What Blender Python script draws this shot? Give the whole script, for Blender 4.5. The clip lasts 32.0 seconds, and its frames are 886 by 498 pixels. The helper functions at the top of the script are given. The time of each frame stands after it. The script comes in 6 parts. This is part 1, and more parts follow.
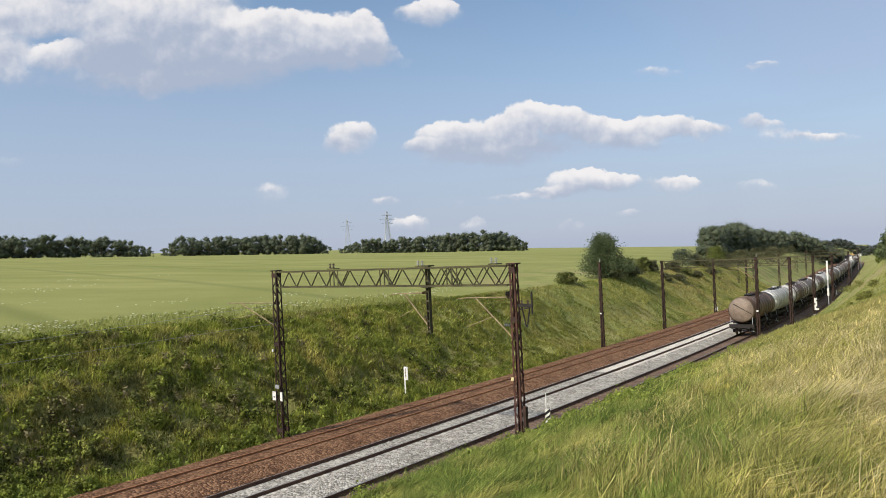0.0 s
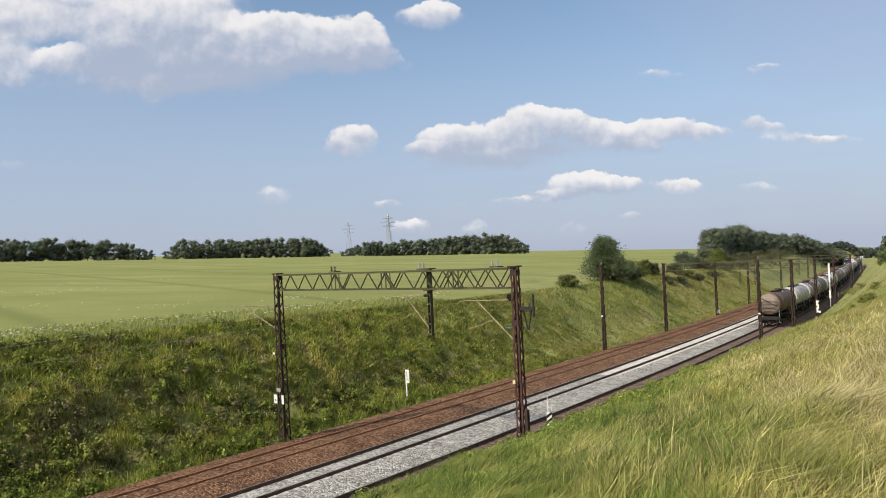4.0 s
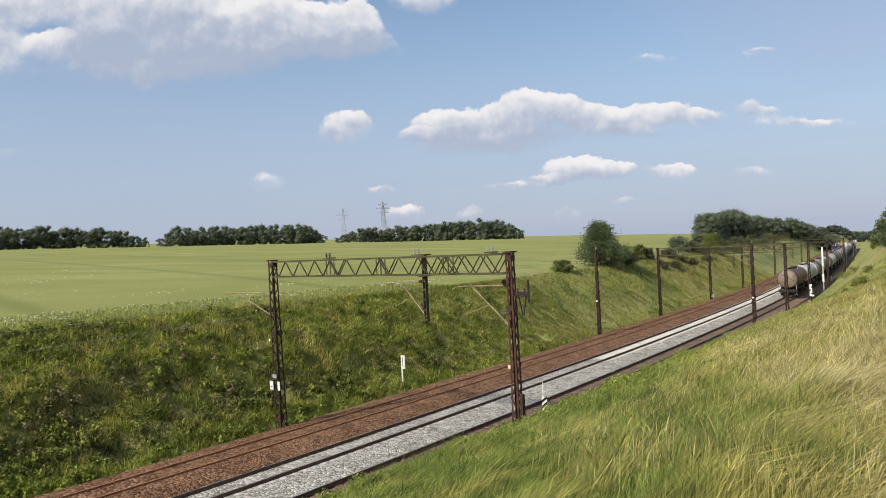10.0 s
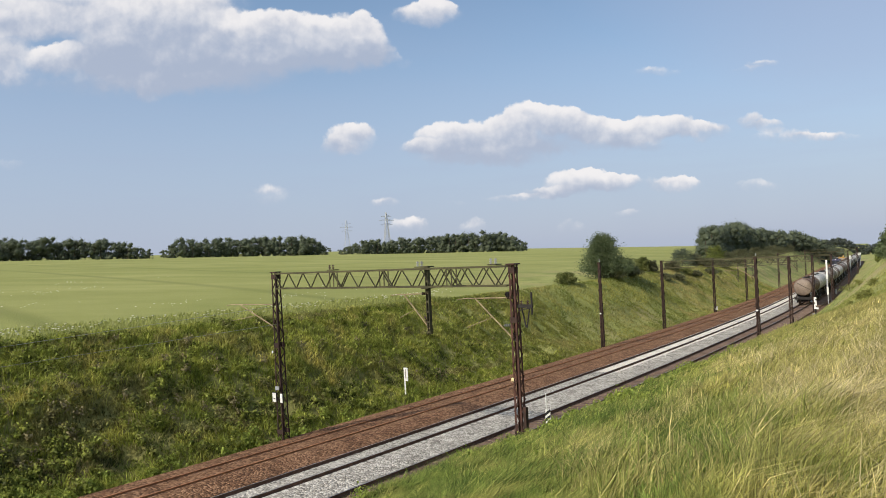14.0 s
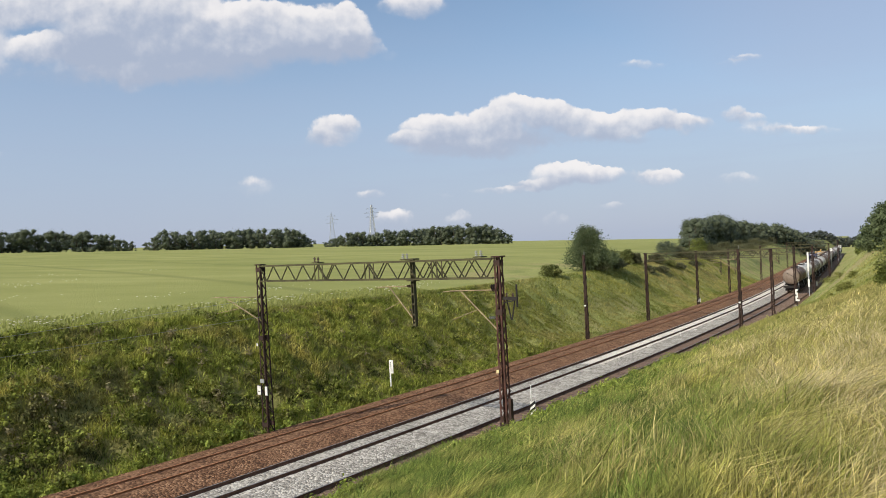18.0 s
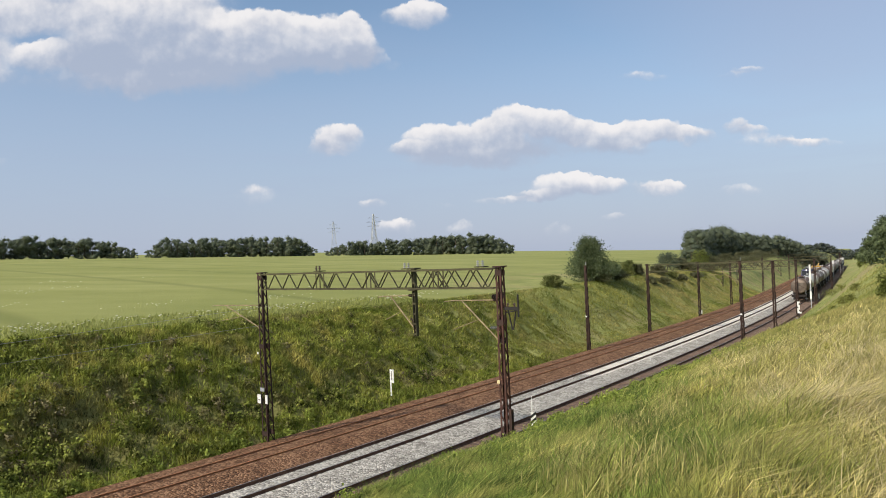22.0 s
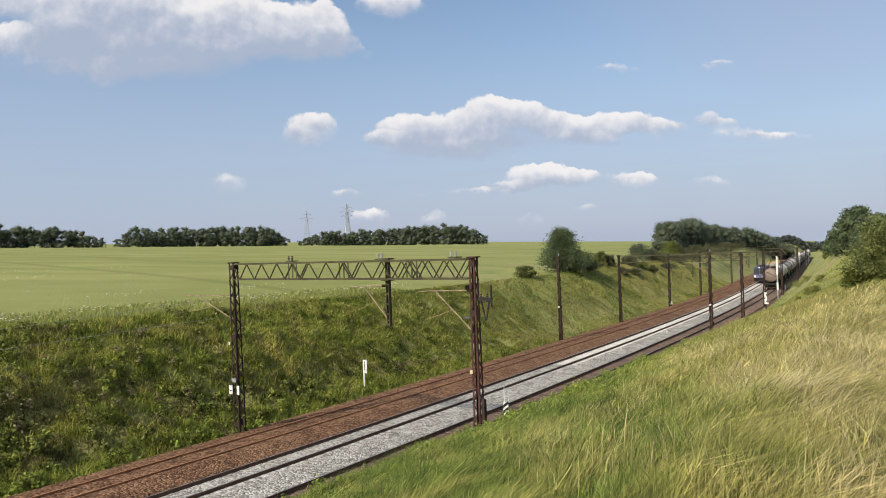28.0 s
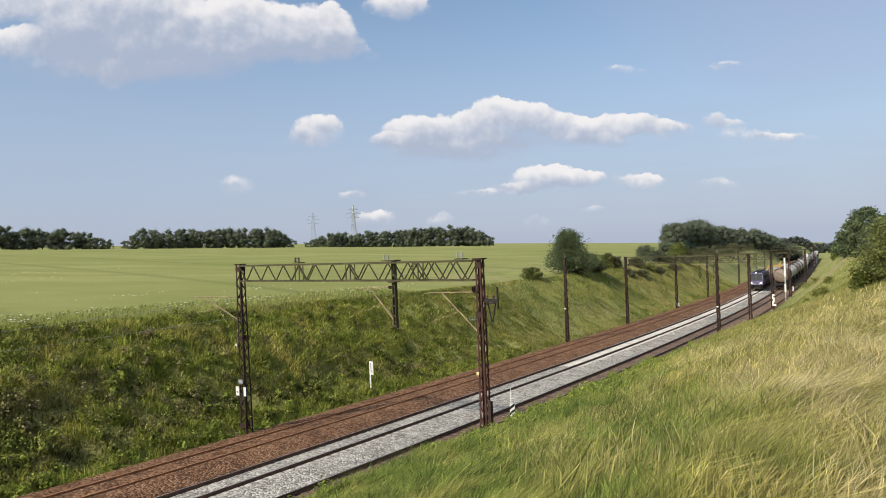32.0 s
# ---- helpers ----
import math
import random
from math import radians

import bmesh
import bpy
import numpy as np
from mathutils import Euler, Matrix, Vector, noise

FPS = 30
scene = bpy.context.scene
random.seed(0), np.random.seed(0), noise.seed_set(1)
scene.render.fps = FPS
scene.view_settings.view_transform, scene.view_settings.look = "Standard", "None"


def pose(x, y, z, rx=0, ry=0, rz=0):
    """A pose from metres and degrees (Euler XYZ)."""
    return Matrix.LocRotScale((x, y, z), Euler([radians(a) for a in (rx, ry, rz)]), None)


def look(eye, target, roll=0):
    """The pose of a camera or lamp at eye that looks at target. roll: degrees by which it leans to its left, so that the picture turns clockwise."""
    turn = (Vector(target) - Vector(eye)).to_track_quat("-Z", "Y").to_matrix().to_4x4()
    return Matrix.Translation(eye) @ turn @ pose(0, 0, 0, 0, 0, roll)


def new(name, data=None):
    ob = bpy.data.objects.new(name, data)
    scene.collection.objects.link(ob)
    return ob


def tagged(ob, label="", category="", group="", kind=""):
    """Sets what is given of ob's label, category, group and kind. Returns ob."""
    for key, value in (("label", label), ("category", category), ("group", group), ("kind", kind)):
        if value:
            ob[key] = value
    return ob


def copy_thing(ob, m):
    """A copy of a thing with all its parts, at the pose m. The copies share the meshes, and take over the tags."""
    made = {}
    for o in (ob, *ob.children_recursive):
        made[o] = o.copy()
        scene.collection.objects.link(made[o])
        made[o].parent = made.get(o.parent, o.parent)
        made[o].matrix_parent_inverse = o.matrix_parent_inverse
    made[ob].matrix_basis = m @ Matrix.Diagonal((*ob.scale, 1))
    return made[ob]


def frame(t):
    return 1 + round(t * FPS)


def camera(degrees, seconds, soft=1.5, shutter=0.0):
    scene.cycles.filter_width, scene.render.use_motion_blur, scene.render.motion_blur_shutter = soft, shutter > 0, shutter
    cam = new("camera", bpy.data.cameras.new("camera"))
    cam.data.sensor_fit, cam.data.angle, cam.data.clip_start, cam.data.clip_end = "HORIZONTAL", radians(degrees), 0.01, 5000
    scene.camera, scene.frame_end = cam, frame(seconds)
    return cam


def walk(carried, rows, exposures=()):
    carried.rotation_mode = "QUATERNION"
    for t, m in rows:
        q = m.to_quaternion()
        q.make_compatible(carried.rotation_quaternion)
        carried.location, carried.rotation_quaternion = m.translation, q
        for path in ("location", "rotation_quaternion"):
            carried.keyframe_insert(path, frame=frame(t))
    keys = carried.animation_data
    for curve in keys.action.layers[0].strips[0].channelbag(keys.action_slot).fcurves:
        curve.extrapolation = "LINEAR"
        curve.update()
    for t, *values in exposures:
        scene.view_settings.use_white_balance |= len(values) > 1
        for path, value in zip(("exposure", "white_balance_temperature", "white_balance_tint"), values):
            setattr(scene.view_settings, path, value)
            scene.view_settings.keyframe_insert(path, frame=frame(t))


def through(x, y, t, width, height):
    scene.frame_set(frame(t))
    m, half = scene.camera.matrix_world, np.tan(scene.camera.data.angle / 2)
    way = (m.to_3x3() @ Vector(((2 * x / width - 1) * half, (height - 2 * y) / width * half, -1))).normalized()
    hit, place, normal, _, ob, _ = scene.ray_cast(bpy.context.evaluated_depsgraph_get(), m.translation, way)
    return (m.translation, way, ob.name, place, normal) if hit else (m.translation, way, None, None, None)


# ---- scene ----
cam = camera(64.0, 32.0, soft=0.9)
EYE = 9.98
# seconds, pitch, roll, yaw of the hand-held camera, which keeps its place
walk(cam, [(t, pose(0, 0, EYE, 90 + p, r, w)) for t, p, r, w in (
    (0, 0.10, 2.70, 0.00), (0.5, -0.06, 2.83, -0.02), (1, -0.15, 2.55, -0.01), (1.5, -0.25, 2.76, 0.29),
    (2, -0.42, 2.88, 0.26), (2.5, -0.08, 3.01, 0.29), (3, 0.17, 2.81, 0.13), (3.5, 0.37, 2.65, 0.22),
    (5.5, 0.15, 3.33, -0.47), (6, 0.23, 3.20, -0.30), (6.5, 0.06, 2.87, -0.81), (7, -0.32, 2.93, -0.18),
    (7.5, 0.51, 2.65, -0.43), (8, 0.20, 2.91, -1.09), (8.5, 0.67, 2.86, -0.24), (9, 0.15, 2.55, -0.73),
    (9.5, -0.35, 3.15, -0.37), (10, -0.83, 3.04, -0.30), (10.5, -0.87, 3.19, 0.12), (11, -0.59, 3.14, 0.03),
    (11.5, -0.37, 3.16, -0.12), (12, -0.26, 3.01, -0.33), (12.5, 0.15, 2.84, -0.23), (13, 0.28, 2.74, -0.15),
    (13.5, -0.06, 3.19, -0.51), (14, 0.16, 2.94, -0.04), (14.5, 0.38, 2.72, 0.08), (16.5, -0.30, 2.72, 0.08),
    (17, -0.19, 2.79, -0.56), (17.5, -0.36, 2.68, -1.04), (18, -0.51, 2.92, -1.22), (18.5, -0.55, 2.37, -1.82),
    (19, -0.36, 2.47, -1.56), (19.5, -0.68, 2.76, -1.70), (20, -0.57, 2.52, -1.57), (20.5, -0.41, 2.54, -1.29),
    (21, -0.44, 2.62, -1.13), (21.5, -0.44, 2.51, -1.84), (22, 0.27, 2.50, -1.09), (22.5, 0.34, 2.32, -1.29),
    (23, 0.00, 2.38, -1.48), (23.5, 0.22, 2.49, -1.64), (24, -0.04, 2.43, -2.22), (24.5, 0.15, 2.02, -1.76),
    (25, 0.11, 2.02, -1.36), (25.5, 0.13, 2.21, -2.03), (27.5, -0.27, 1.89, -2.63), (28, -0.59, 2.26, -3.22),
    (28.5, -0.88, 2.40, -2.94), (29, -0.91, 2.37, -2.76), (29.5, -0.96, 2.25, -2.58), (30, -0.90, 2.49, -2.56),
    (30.5, -0.81, 2.21, -2.22), (31, -0.49, 2.27, -2.60), (31.5, -0.54, 2.42, -2.71), (32, -0.44, 2.28, -2.71),
)])


# ---------------------------------------------------------------- light
SUN_WAY = Vector((-0.70, -0.53, 0.66)).normalized()  # towards the sun
sun_data = bpy.data.lights.new("sun", "SUN")
sun_data.energy, sun_data.angle, sun_data.color = 5.1, radians(0.53), (1.0, 0.905, 0.77)
sun = new("sun", sun_data)
sun.matrix_world = look(SUN_WAY * 100, (0, 0, 0))

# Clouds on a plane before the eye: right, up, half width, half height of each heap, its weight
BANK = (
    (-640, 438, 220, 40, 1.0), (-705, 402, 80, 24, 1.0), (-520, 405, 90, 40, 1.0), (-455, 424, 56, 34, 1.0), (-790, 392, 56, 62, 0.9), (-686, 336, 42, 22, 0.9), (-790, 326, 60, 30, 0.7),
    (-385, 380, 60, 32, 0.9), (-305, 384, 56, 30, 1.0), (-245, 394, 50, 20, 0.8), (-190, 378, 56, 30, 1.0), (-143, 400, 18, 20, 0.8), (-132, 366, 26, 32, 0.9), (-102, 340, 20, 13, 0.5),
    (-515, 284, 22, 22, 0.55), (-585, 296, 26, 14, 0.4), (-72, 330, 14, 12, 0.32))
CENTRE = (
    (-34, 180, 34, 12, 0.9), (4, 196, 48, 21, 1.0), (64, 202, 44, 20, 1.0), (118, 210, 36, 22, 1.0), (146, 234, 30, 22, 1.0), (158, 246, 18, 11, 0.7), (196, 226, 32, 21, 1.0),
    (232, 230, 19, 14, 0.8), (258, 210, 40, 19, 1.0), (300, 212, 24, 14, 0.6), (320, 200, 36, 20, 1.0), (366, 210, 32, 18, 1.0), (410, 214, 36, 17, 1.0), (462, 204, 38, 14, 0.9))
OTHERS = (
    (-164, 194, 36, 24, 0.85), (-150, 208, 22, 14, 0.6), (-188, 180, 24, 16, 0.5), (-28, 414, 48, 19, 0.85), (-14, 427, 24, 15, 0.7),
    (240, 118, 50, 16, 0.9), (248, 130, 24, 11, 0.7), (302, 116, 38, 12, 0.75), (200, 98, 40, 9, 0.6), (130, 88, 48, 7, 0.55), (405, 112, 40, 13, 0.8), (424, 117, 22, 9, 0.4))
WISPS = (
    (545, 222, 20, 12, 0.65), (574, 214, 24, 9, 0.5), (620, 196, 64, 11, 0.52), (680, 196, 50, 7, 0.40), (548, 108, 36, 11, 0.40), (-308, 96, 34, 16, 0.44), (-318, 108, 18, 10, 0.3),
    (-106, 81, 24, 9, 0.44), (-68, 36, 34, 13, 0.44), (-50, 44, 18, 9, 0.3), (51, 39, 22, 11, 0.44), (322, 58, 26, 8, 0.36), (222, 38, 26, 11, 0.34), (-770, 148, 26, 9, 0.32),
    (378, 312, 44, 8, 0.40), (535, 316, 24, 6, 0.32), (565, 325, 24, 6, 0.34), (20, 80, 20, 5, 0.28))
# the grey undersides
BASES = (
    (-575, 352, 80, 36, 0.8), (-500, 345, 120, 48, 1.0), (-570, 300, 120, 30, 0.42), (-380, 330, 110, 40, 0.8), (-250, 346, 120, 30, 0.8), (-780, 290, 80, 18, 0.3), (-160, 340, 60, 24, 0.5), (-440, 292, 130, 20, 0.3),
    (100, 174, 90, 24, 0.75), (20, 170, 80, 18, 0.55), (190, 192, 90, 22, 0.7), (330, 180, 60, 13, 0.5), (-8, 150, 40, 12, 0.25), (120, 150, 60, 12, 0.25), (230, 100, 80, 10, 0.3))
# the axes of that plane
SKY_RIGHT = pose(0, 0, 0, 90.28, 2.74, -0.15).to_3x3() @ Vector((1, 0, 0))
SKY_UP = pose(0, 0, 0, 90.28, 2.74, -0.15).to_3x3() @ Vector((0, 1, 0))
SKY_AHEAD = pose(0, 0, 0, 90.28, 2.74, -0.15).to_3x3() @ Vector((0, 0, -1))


def make_world():
    world = bpy.data.worlds.new("sky")
    scene.world = world
    world.use_nodes = True
    world.cycles.sampling_method, world.cycles.sample_map_resolution = "MANUAL", 256
    nt = world.node_tree
    nt.nodes.clear()
    N, L = nt.nodes.new, nt.links.new

    def math_node(op, a, b=None, c=None, clamp=False):
        n = N("ShaderNodeMath")
        n.operation, n.use_clamp = op, clamp
        for i, v in enumerate((a, b, c)):
            if v is None:
                continue
            if isinstance(v, (int, float)):
                n.inputs[i].default_value = v
            else:
                L(v, n.inputs[i])
        return n.outputs[0]

    def vec_node(op, a, b):
        n = N("ShaderNodeVectorMath")
        n.operation = op
        for i, v in enumerate((a, b)):
            if v is None:
                continue
            if isinstance(v, tuple):
                n.inputs[i].default_value = v
            else:
                L(v, n.inputs[i])
        return n

    def ramp(v, a, b, to0=0.0, to1=1.0, smooth=True):
        n = N("ShaderNodeMapRange")
        n.interpolation_type = "SMOOTHSTEP" if smooth else "LINEAR"
        L(v, n.inputs[0])
        for i, x in enumerate((a, b, to0, to1)):
            n.inputs[i + 1].default_value = x
        return n.outputs[0]

    def mix(f, a, b):
        n = N("ShaderNodeMix")
        n.data_type = "RGBA"
        if isinstance(f, (int, float)):
            n.inputs[0].default_value = f
        else:
            L(f, n.inputs[0])
        for i, v in ((6, a), (7, b)):
            if isinstance(v, tuple):
                n.inputs[i].default_value = v
            else:
                L(v, n.inputs[i])
        return n.outputs[2]

    sky = N("ShaderNodeTexSky")
    sky.sky_type, sky.sun_disc = "NISHITA", False
    sky.sun_elevation = math.asin(SUN_WAY.z)
    sky.sun_rotation = math.atan2(SUN_WAY.x, SUN_WAY.y)
    sky.air_density, sky.dust_density, sky.ozone_density = 1.0, 0.6, 1.5
    blue = vec_node("SCALE", sky.outputs[0], None)
    blue.inputs[3].default_value = SKY_GAIN
    way = N("ShaderNodeTexCoord").outputs["Generated"]
    split = N("ShaderNodeSeparateXYZ")
    L(way, split.inputs[0])
    def dot(v):
        return vec_node("DOT_PRODUCT", way, tuple(v)).outputs["Value"]
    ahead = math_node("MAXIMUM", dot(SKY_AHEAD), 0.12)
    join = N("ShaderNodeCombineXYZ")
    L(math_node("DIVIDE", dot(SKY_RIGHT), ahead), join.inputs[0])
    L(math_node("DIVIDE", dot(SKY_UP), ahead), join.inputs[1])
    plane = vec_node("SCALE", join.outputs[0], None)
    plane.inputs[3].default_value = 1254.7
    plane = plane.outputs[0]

    def noise(at_, scale, detail, rough=0.5):
        n = N("ShaderNodeTexNoise")
        n.noise_dimensions = "2D"
        n.inputs["Scale"].default_value, n.inputs["Detail"].default_value, n.inputs["Roughness"].default_value = scale, detail, rough
        L(at_, n.inputs["Vector"])
        return n

    # curl the outlines: broad swells, then fine curds
    off = vec_node("SUBTRACT", noise(plane, 0.020, 2.0).outputs["Color"], (0.5, 0.5, 0.5)).outputs[0]
    fine = vec_node("SUBTRACT", noise(plane, 0.06, 3.0, 0.5).outputs["Color"], (0.5, 0.5, 0.5)).outputs[0]
    bent = vec_node("ADD", plane, vec_node("MULTIPLY", off, (20.0, 16.0, 0)).outputs[0]).outputs[0]
    bent = vec_node("ADD", bent, vec_node("MULTIPLY", fine, (13.0, 11.0, 0)).outputs[0]).outputs[0]
    total = height = None
    sep = N("ShaderNodeSeparateXYZ")
    L(bent, sep.inputs[0])
    bx, by = sep.outputs[0], sep.outputs[1]
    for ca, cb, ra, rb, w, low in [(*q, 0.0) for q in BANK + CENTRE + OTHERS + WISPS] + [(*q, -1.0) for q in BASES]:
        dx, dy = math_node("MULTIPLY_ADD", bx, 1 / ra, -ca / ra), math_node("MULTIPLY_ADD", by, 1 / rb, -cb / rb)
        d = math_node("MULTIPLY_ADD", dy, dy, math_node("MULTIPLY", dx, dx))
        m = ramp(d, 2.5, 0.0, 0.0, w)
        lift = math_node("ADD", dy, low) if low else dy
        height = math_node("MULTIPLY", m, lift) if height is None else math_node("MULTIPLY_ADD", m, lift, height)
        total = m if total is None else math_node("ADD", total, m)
    # heaped curds, seen lit from the upper left
    curd = N("ShaderNodeTexVoronoi")
    curd.voronoi_dimensions, curd.feature = "2D", "F1"
    curd.normalize = True
    for key, v in (("Scale", 0.030), ("Detail", 2.5), ("Roughness", 0.55)):
        curd.inputs[key].default_value = v
    L(bent, curd.inputs["Vector"])
    fluff = noise(plane, 0.013, 4.0, 0.5)
    fluff_lit = noise(vec_node("ADD", plane, (-9.0, 15.0, 0)).outputs[0], 0.013, 4.0, 0.5)
    # scattered fair-weather clouds over the rest of the sky
    high = math_node("MAXIMUM", split.outputs[2], 0.08)
    cell = N("ShaderNodeCombineXYZ")
    L(math_node("DIVIDE", split.outputs[0], high), cell.inputs[0])
    L(math_node("DIVIDE", split.outputs[1], high), cell.inputs[1])
    rest = N("ShaderNodeTexNoise")
    rest.inputs["Scale"].default_value, rest.inputs["Detail"].default_value = 0.55, 6.0
    L(cell.outputs[0], rest.inputs["Vector"])
    behind = ramp(split.outputs[1], 0.62, 0.35)
    rest_m = math_node("MULTIPLY", ramp(rest.outputs[0], 0.55, 0.72), behind)
    lump = math_node("SUBTRACT", 0.42, curd.outputs["Distance"])
    grain = math_node("ADD", math_node("MULTIPLY", lump, 0.55), math_node("MULTIPLY_ADD", fluff.outputs[0], 0.9, -0.45))
    field = math_node("ADD", total, math_node("MULTIPLY", grain, ramp(total, 0.05, 0.5)))
    rel_h = math_node("DIVIDE", height, math_node("ADD", total, 0.05))
    # crisp heaped tops, undersides that melt into the haze
    crisp, melted = ramp(field, 0.22, 0.72), math_node("MULTIPLY", ramp(field, 0.05, 1.35), 0.90)
    dens = math_node("MULTIPLY_ADD", math_node("SUBTRACT", crisp, melted), ramp(rel_h, -0.30, 0.45), melted)
    cover = math_node("MAXIMUM", math_node("MULTIPLY", dens, 0.95), math_node("MULTIPLY", rest_m, 0.9), clamp=True)
    relief = math_node("SUBTRACT", fluff.outputs[0], fluff_lit.outputs[0])
    lit = math_node("ADD", math_node("MULTIPLY_ADD", rel_h, 0.55, 0.50), math_node("MULTIPLY", relief, 1.5))
    lit = math_node("ADD", lit, math_node("MULTIPLY", lump, 0.45))
    lit = ramp(lit, -0.15, 1.15)
    cloud = mix(lit, CLOUD_SHADE, CLOUD_LIT)
    # veil of haze towards the horizon
    up = math_node("ABSOLUTE", split.outputs[2])
    veil = math_node("MULTIPLY", ramp(up, 0.42, 0.0), 0.86)
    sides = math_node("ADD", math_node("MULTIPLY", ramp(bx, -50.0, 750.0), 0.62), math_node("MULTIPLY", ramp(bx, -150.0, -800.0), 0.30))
    veil = math_node("MAXIMUM", veil, sides)
    clear = mix(veil, vec_node("MULTIPLY", blue.outputs[0], SKY_TINT).outputs[0], HAZE)
    clear = mix(math_node("MULTIPLY", ramp(rest.outputs[0], 0.35, 0.8), 0.16), clear, HAZE)
    out = N("ShaderNodeBackground")
    out.inputs["Strength"].default_value = 1.0
    L(mix(cover, clear, cloud), out.inputs["Color"])
    L(out.outputs[0], N("ShaderNodeOutputWorld").inputs[0])


SKY_GAIN = 0.138
SKY_TINT = (0.93, 1.0, 1.0)
HAZE = (0.412, 0.470, 0.632, 1)
CLOUD_LIT = (0.91, 0.885, 0.885, 1)
CLOUD_SHADE = (0.43, 0.485, 0.61, 1)
make_world()

# ---------------------------------------------------------------- plan
# The railway runs along a bend: s metres along it, n metres to its left, from the middle track's axis.
PHI, FOOT, BEND = 0.6783, 27.02, 0.000667
TRACK_A, TRACK_B, TRACK_C = 4.42, 0.0, -4.50
S_TAB = np.arange(-300.0, 3000.0, 1.0)
_k = np.interp(S_TAB, [120, 260], [BEND, 0.0])
_g = np.interp(S_TAB, [110, 150, 400, 700], [-0.0179, -0.014, -0.014, -0.026])
_i = 300
_h = PHI - (np.cumsum(_k) - np.cumsum(_k)[_i])
_x = np.cumsum(np.sin(_h))
_y = np.cumsum(np.cos(_h))
_z = np.cumsum(_g)
X_TAB, Y_TAB, Z_TAB = _x - _x[_i] - math.cos(PHI) * FOOT, _y - _y[_i] + math.sin(PHI) * FOOT, _z - _z[_i]


def axis(s):
    return (np.interp(s, S_TAB, X_TAB), np.interp(s, S_TAB, Y_TAB), np.interp(s, S_TAB, Z_TAB), np.interp(s, S_TAB, _h))


def at(s, n, up=0.0):
    """A place by the railway: up is the height over the rails."""
    x, y, z, h = axis(s)
    return Vector((x - n * math.cos(h), y + n * math.sin(h), z + up))


def along(s, n, up=0.0):
    """A pose by the railway, whose y axis runs along it."""
    h = float(axis(s)[3])
    g = float(np.interp(s, S_TAB, _g))
    return Matrix.Translation(at(s, n, up)) @ Euler((math.atan(g), 0, -h)).to_matrix().to_4x4()


def upright(s, n, up=0.0):
    return Matrix.Translation(at(s, n, up)) @ Matrix.Rotation(-float(axis(s)[3]), 4, "Z")


def smooth(a, b, v):
    t = np.clip((np.asarray(v, float) - a) / (b - a), 0, 1)
    return t * t * (3 - 2 * t)


def waves(x, y, scale, seed):
    """Soft irregular relief between -1 and 1 from a few crossing waves."""
    rng = np.random.default_rng(seed)
    out = 0
    for _ in range(7):
        ang, ph, f = rng.uniform(0, 6.28), rng.uniform(0, 6.28), rng.uniform(0.6, 1.8) / scale
        out = out + np.sin(f * (np.cos(ang) * x + np.sin(ang) * y) * 6.28 + ph)
    return out / 4.0


def to_sn(x, y):
    """s and n of a place, for one or many."""
    x, y = np.asarray(x, float), np.asarray(y, float)
    s = (x - X_TAB[_i]) * math.sin(PHI) + (y - Y_TAB[_i]) * math.cos(PHI)
    for _ in range(6):
        ax, ay, _u, h = axis(s)
        s = s + (x - ax) * np.sin(h) + (y - ay) * np.cos(h)
    ax, ay, _u, h = axis(s)
    return s, -(x - ax) * np.cos(h) + (y - ay) * np.sin(h)


def field_z(x, y):
    d = np.hypot(x, y)
    z = EYE - 3.75 - 0.0340 * x + 0.0050 * y
    n = -(x - X_TAB[_i]) * math.cos(PHI) + (y - Y_TAB[_i]) * math.sin(PHI)
    z = z - 1.8 * np.exp(-np.clip(n - 17, 0, 400) / 38)  # the field rolls down to the cutting
    return z - 0.00012 * np.clip(d - 430, 0, 700) ** 1.7 + 0.25 * waves(x, y, 160, 3)


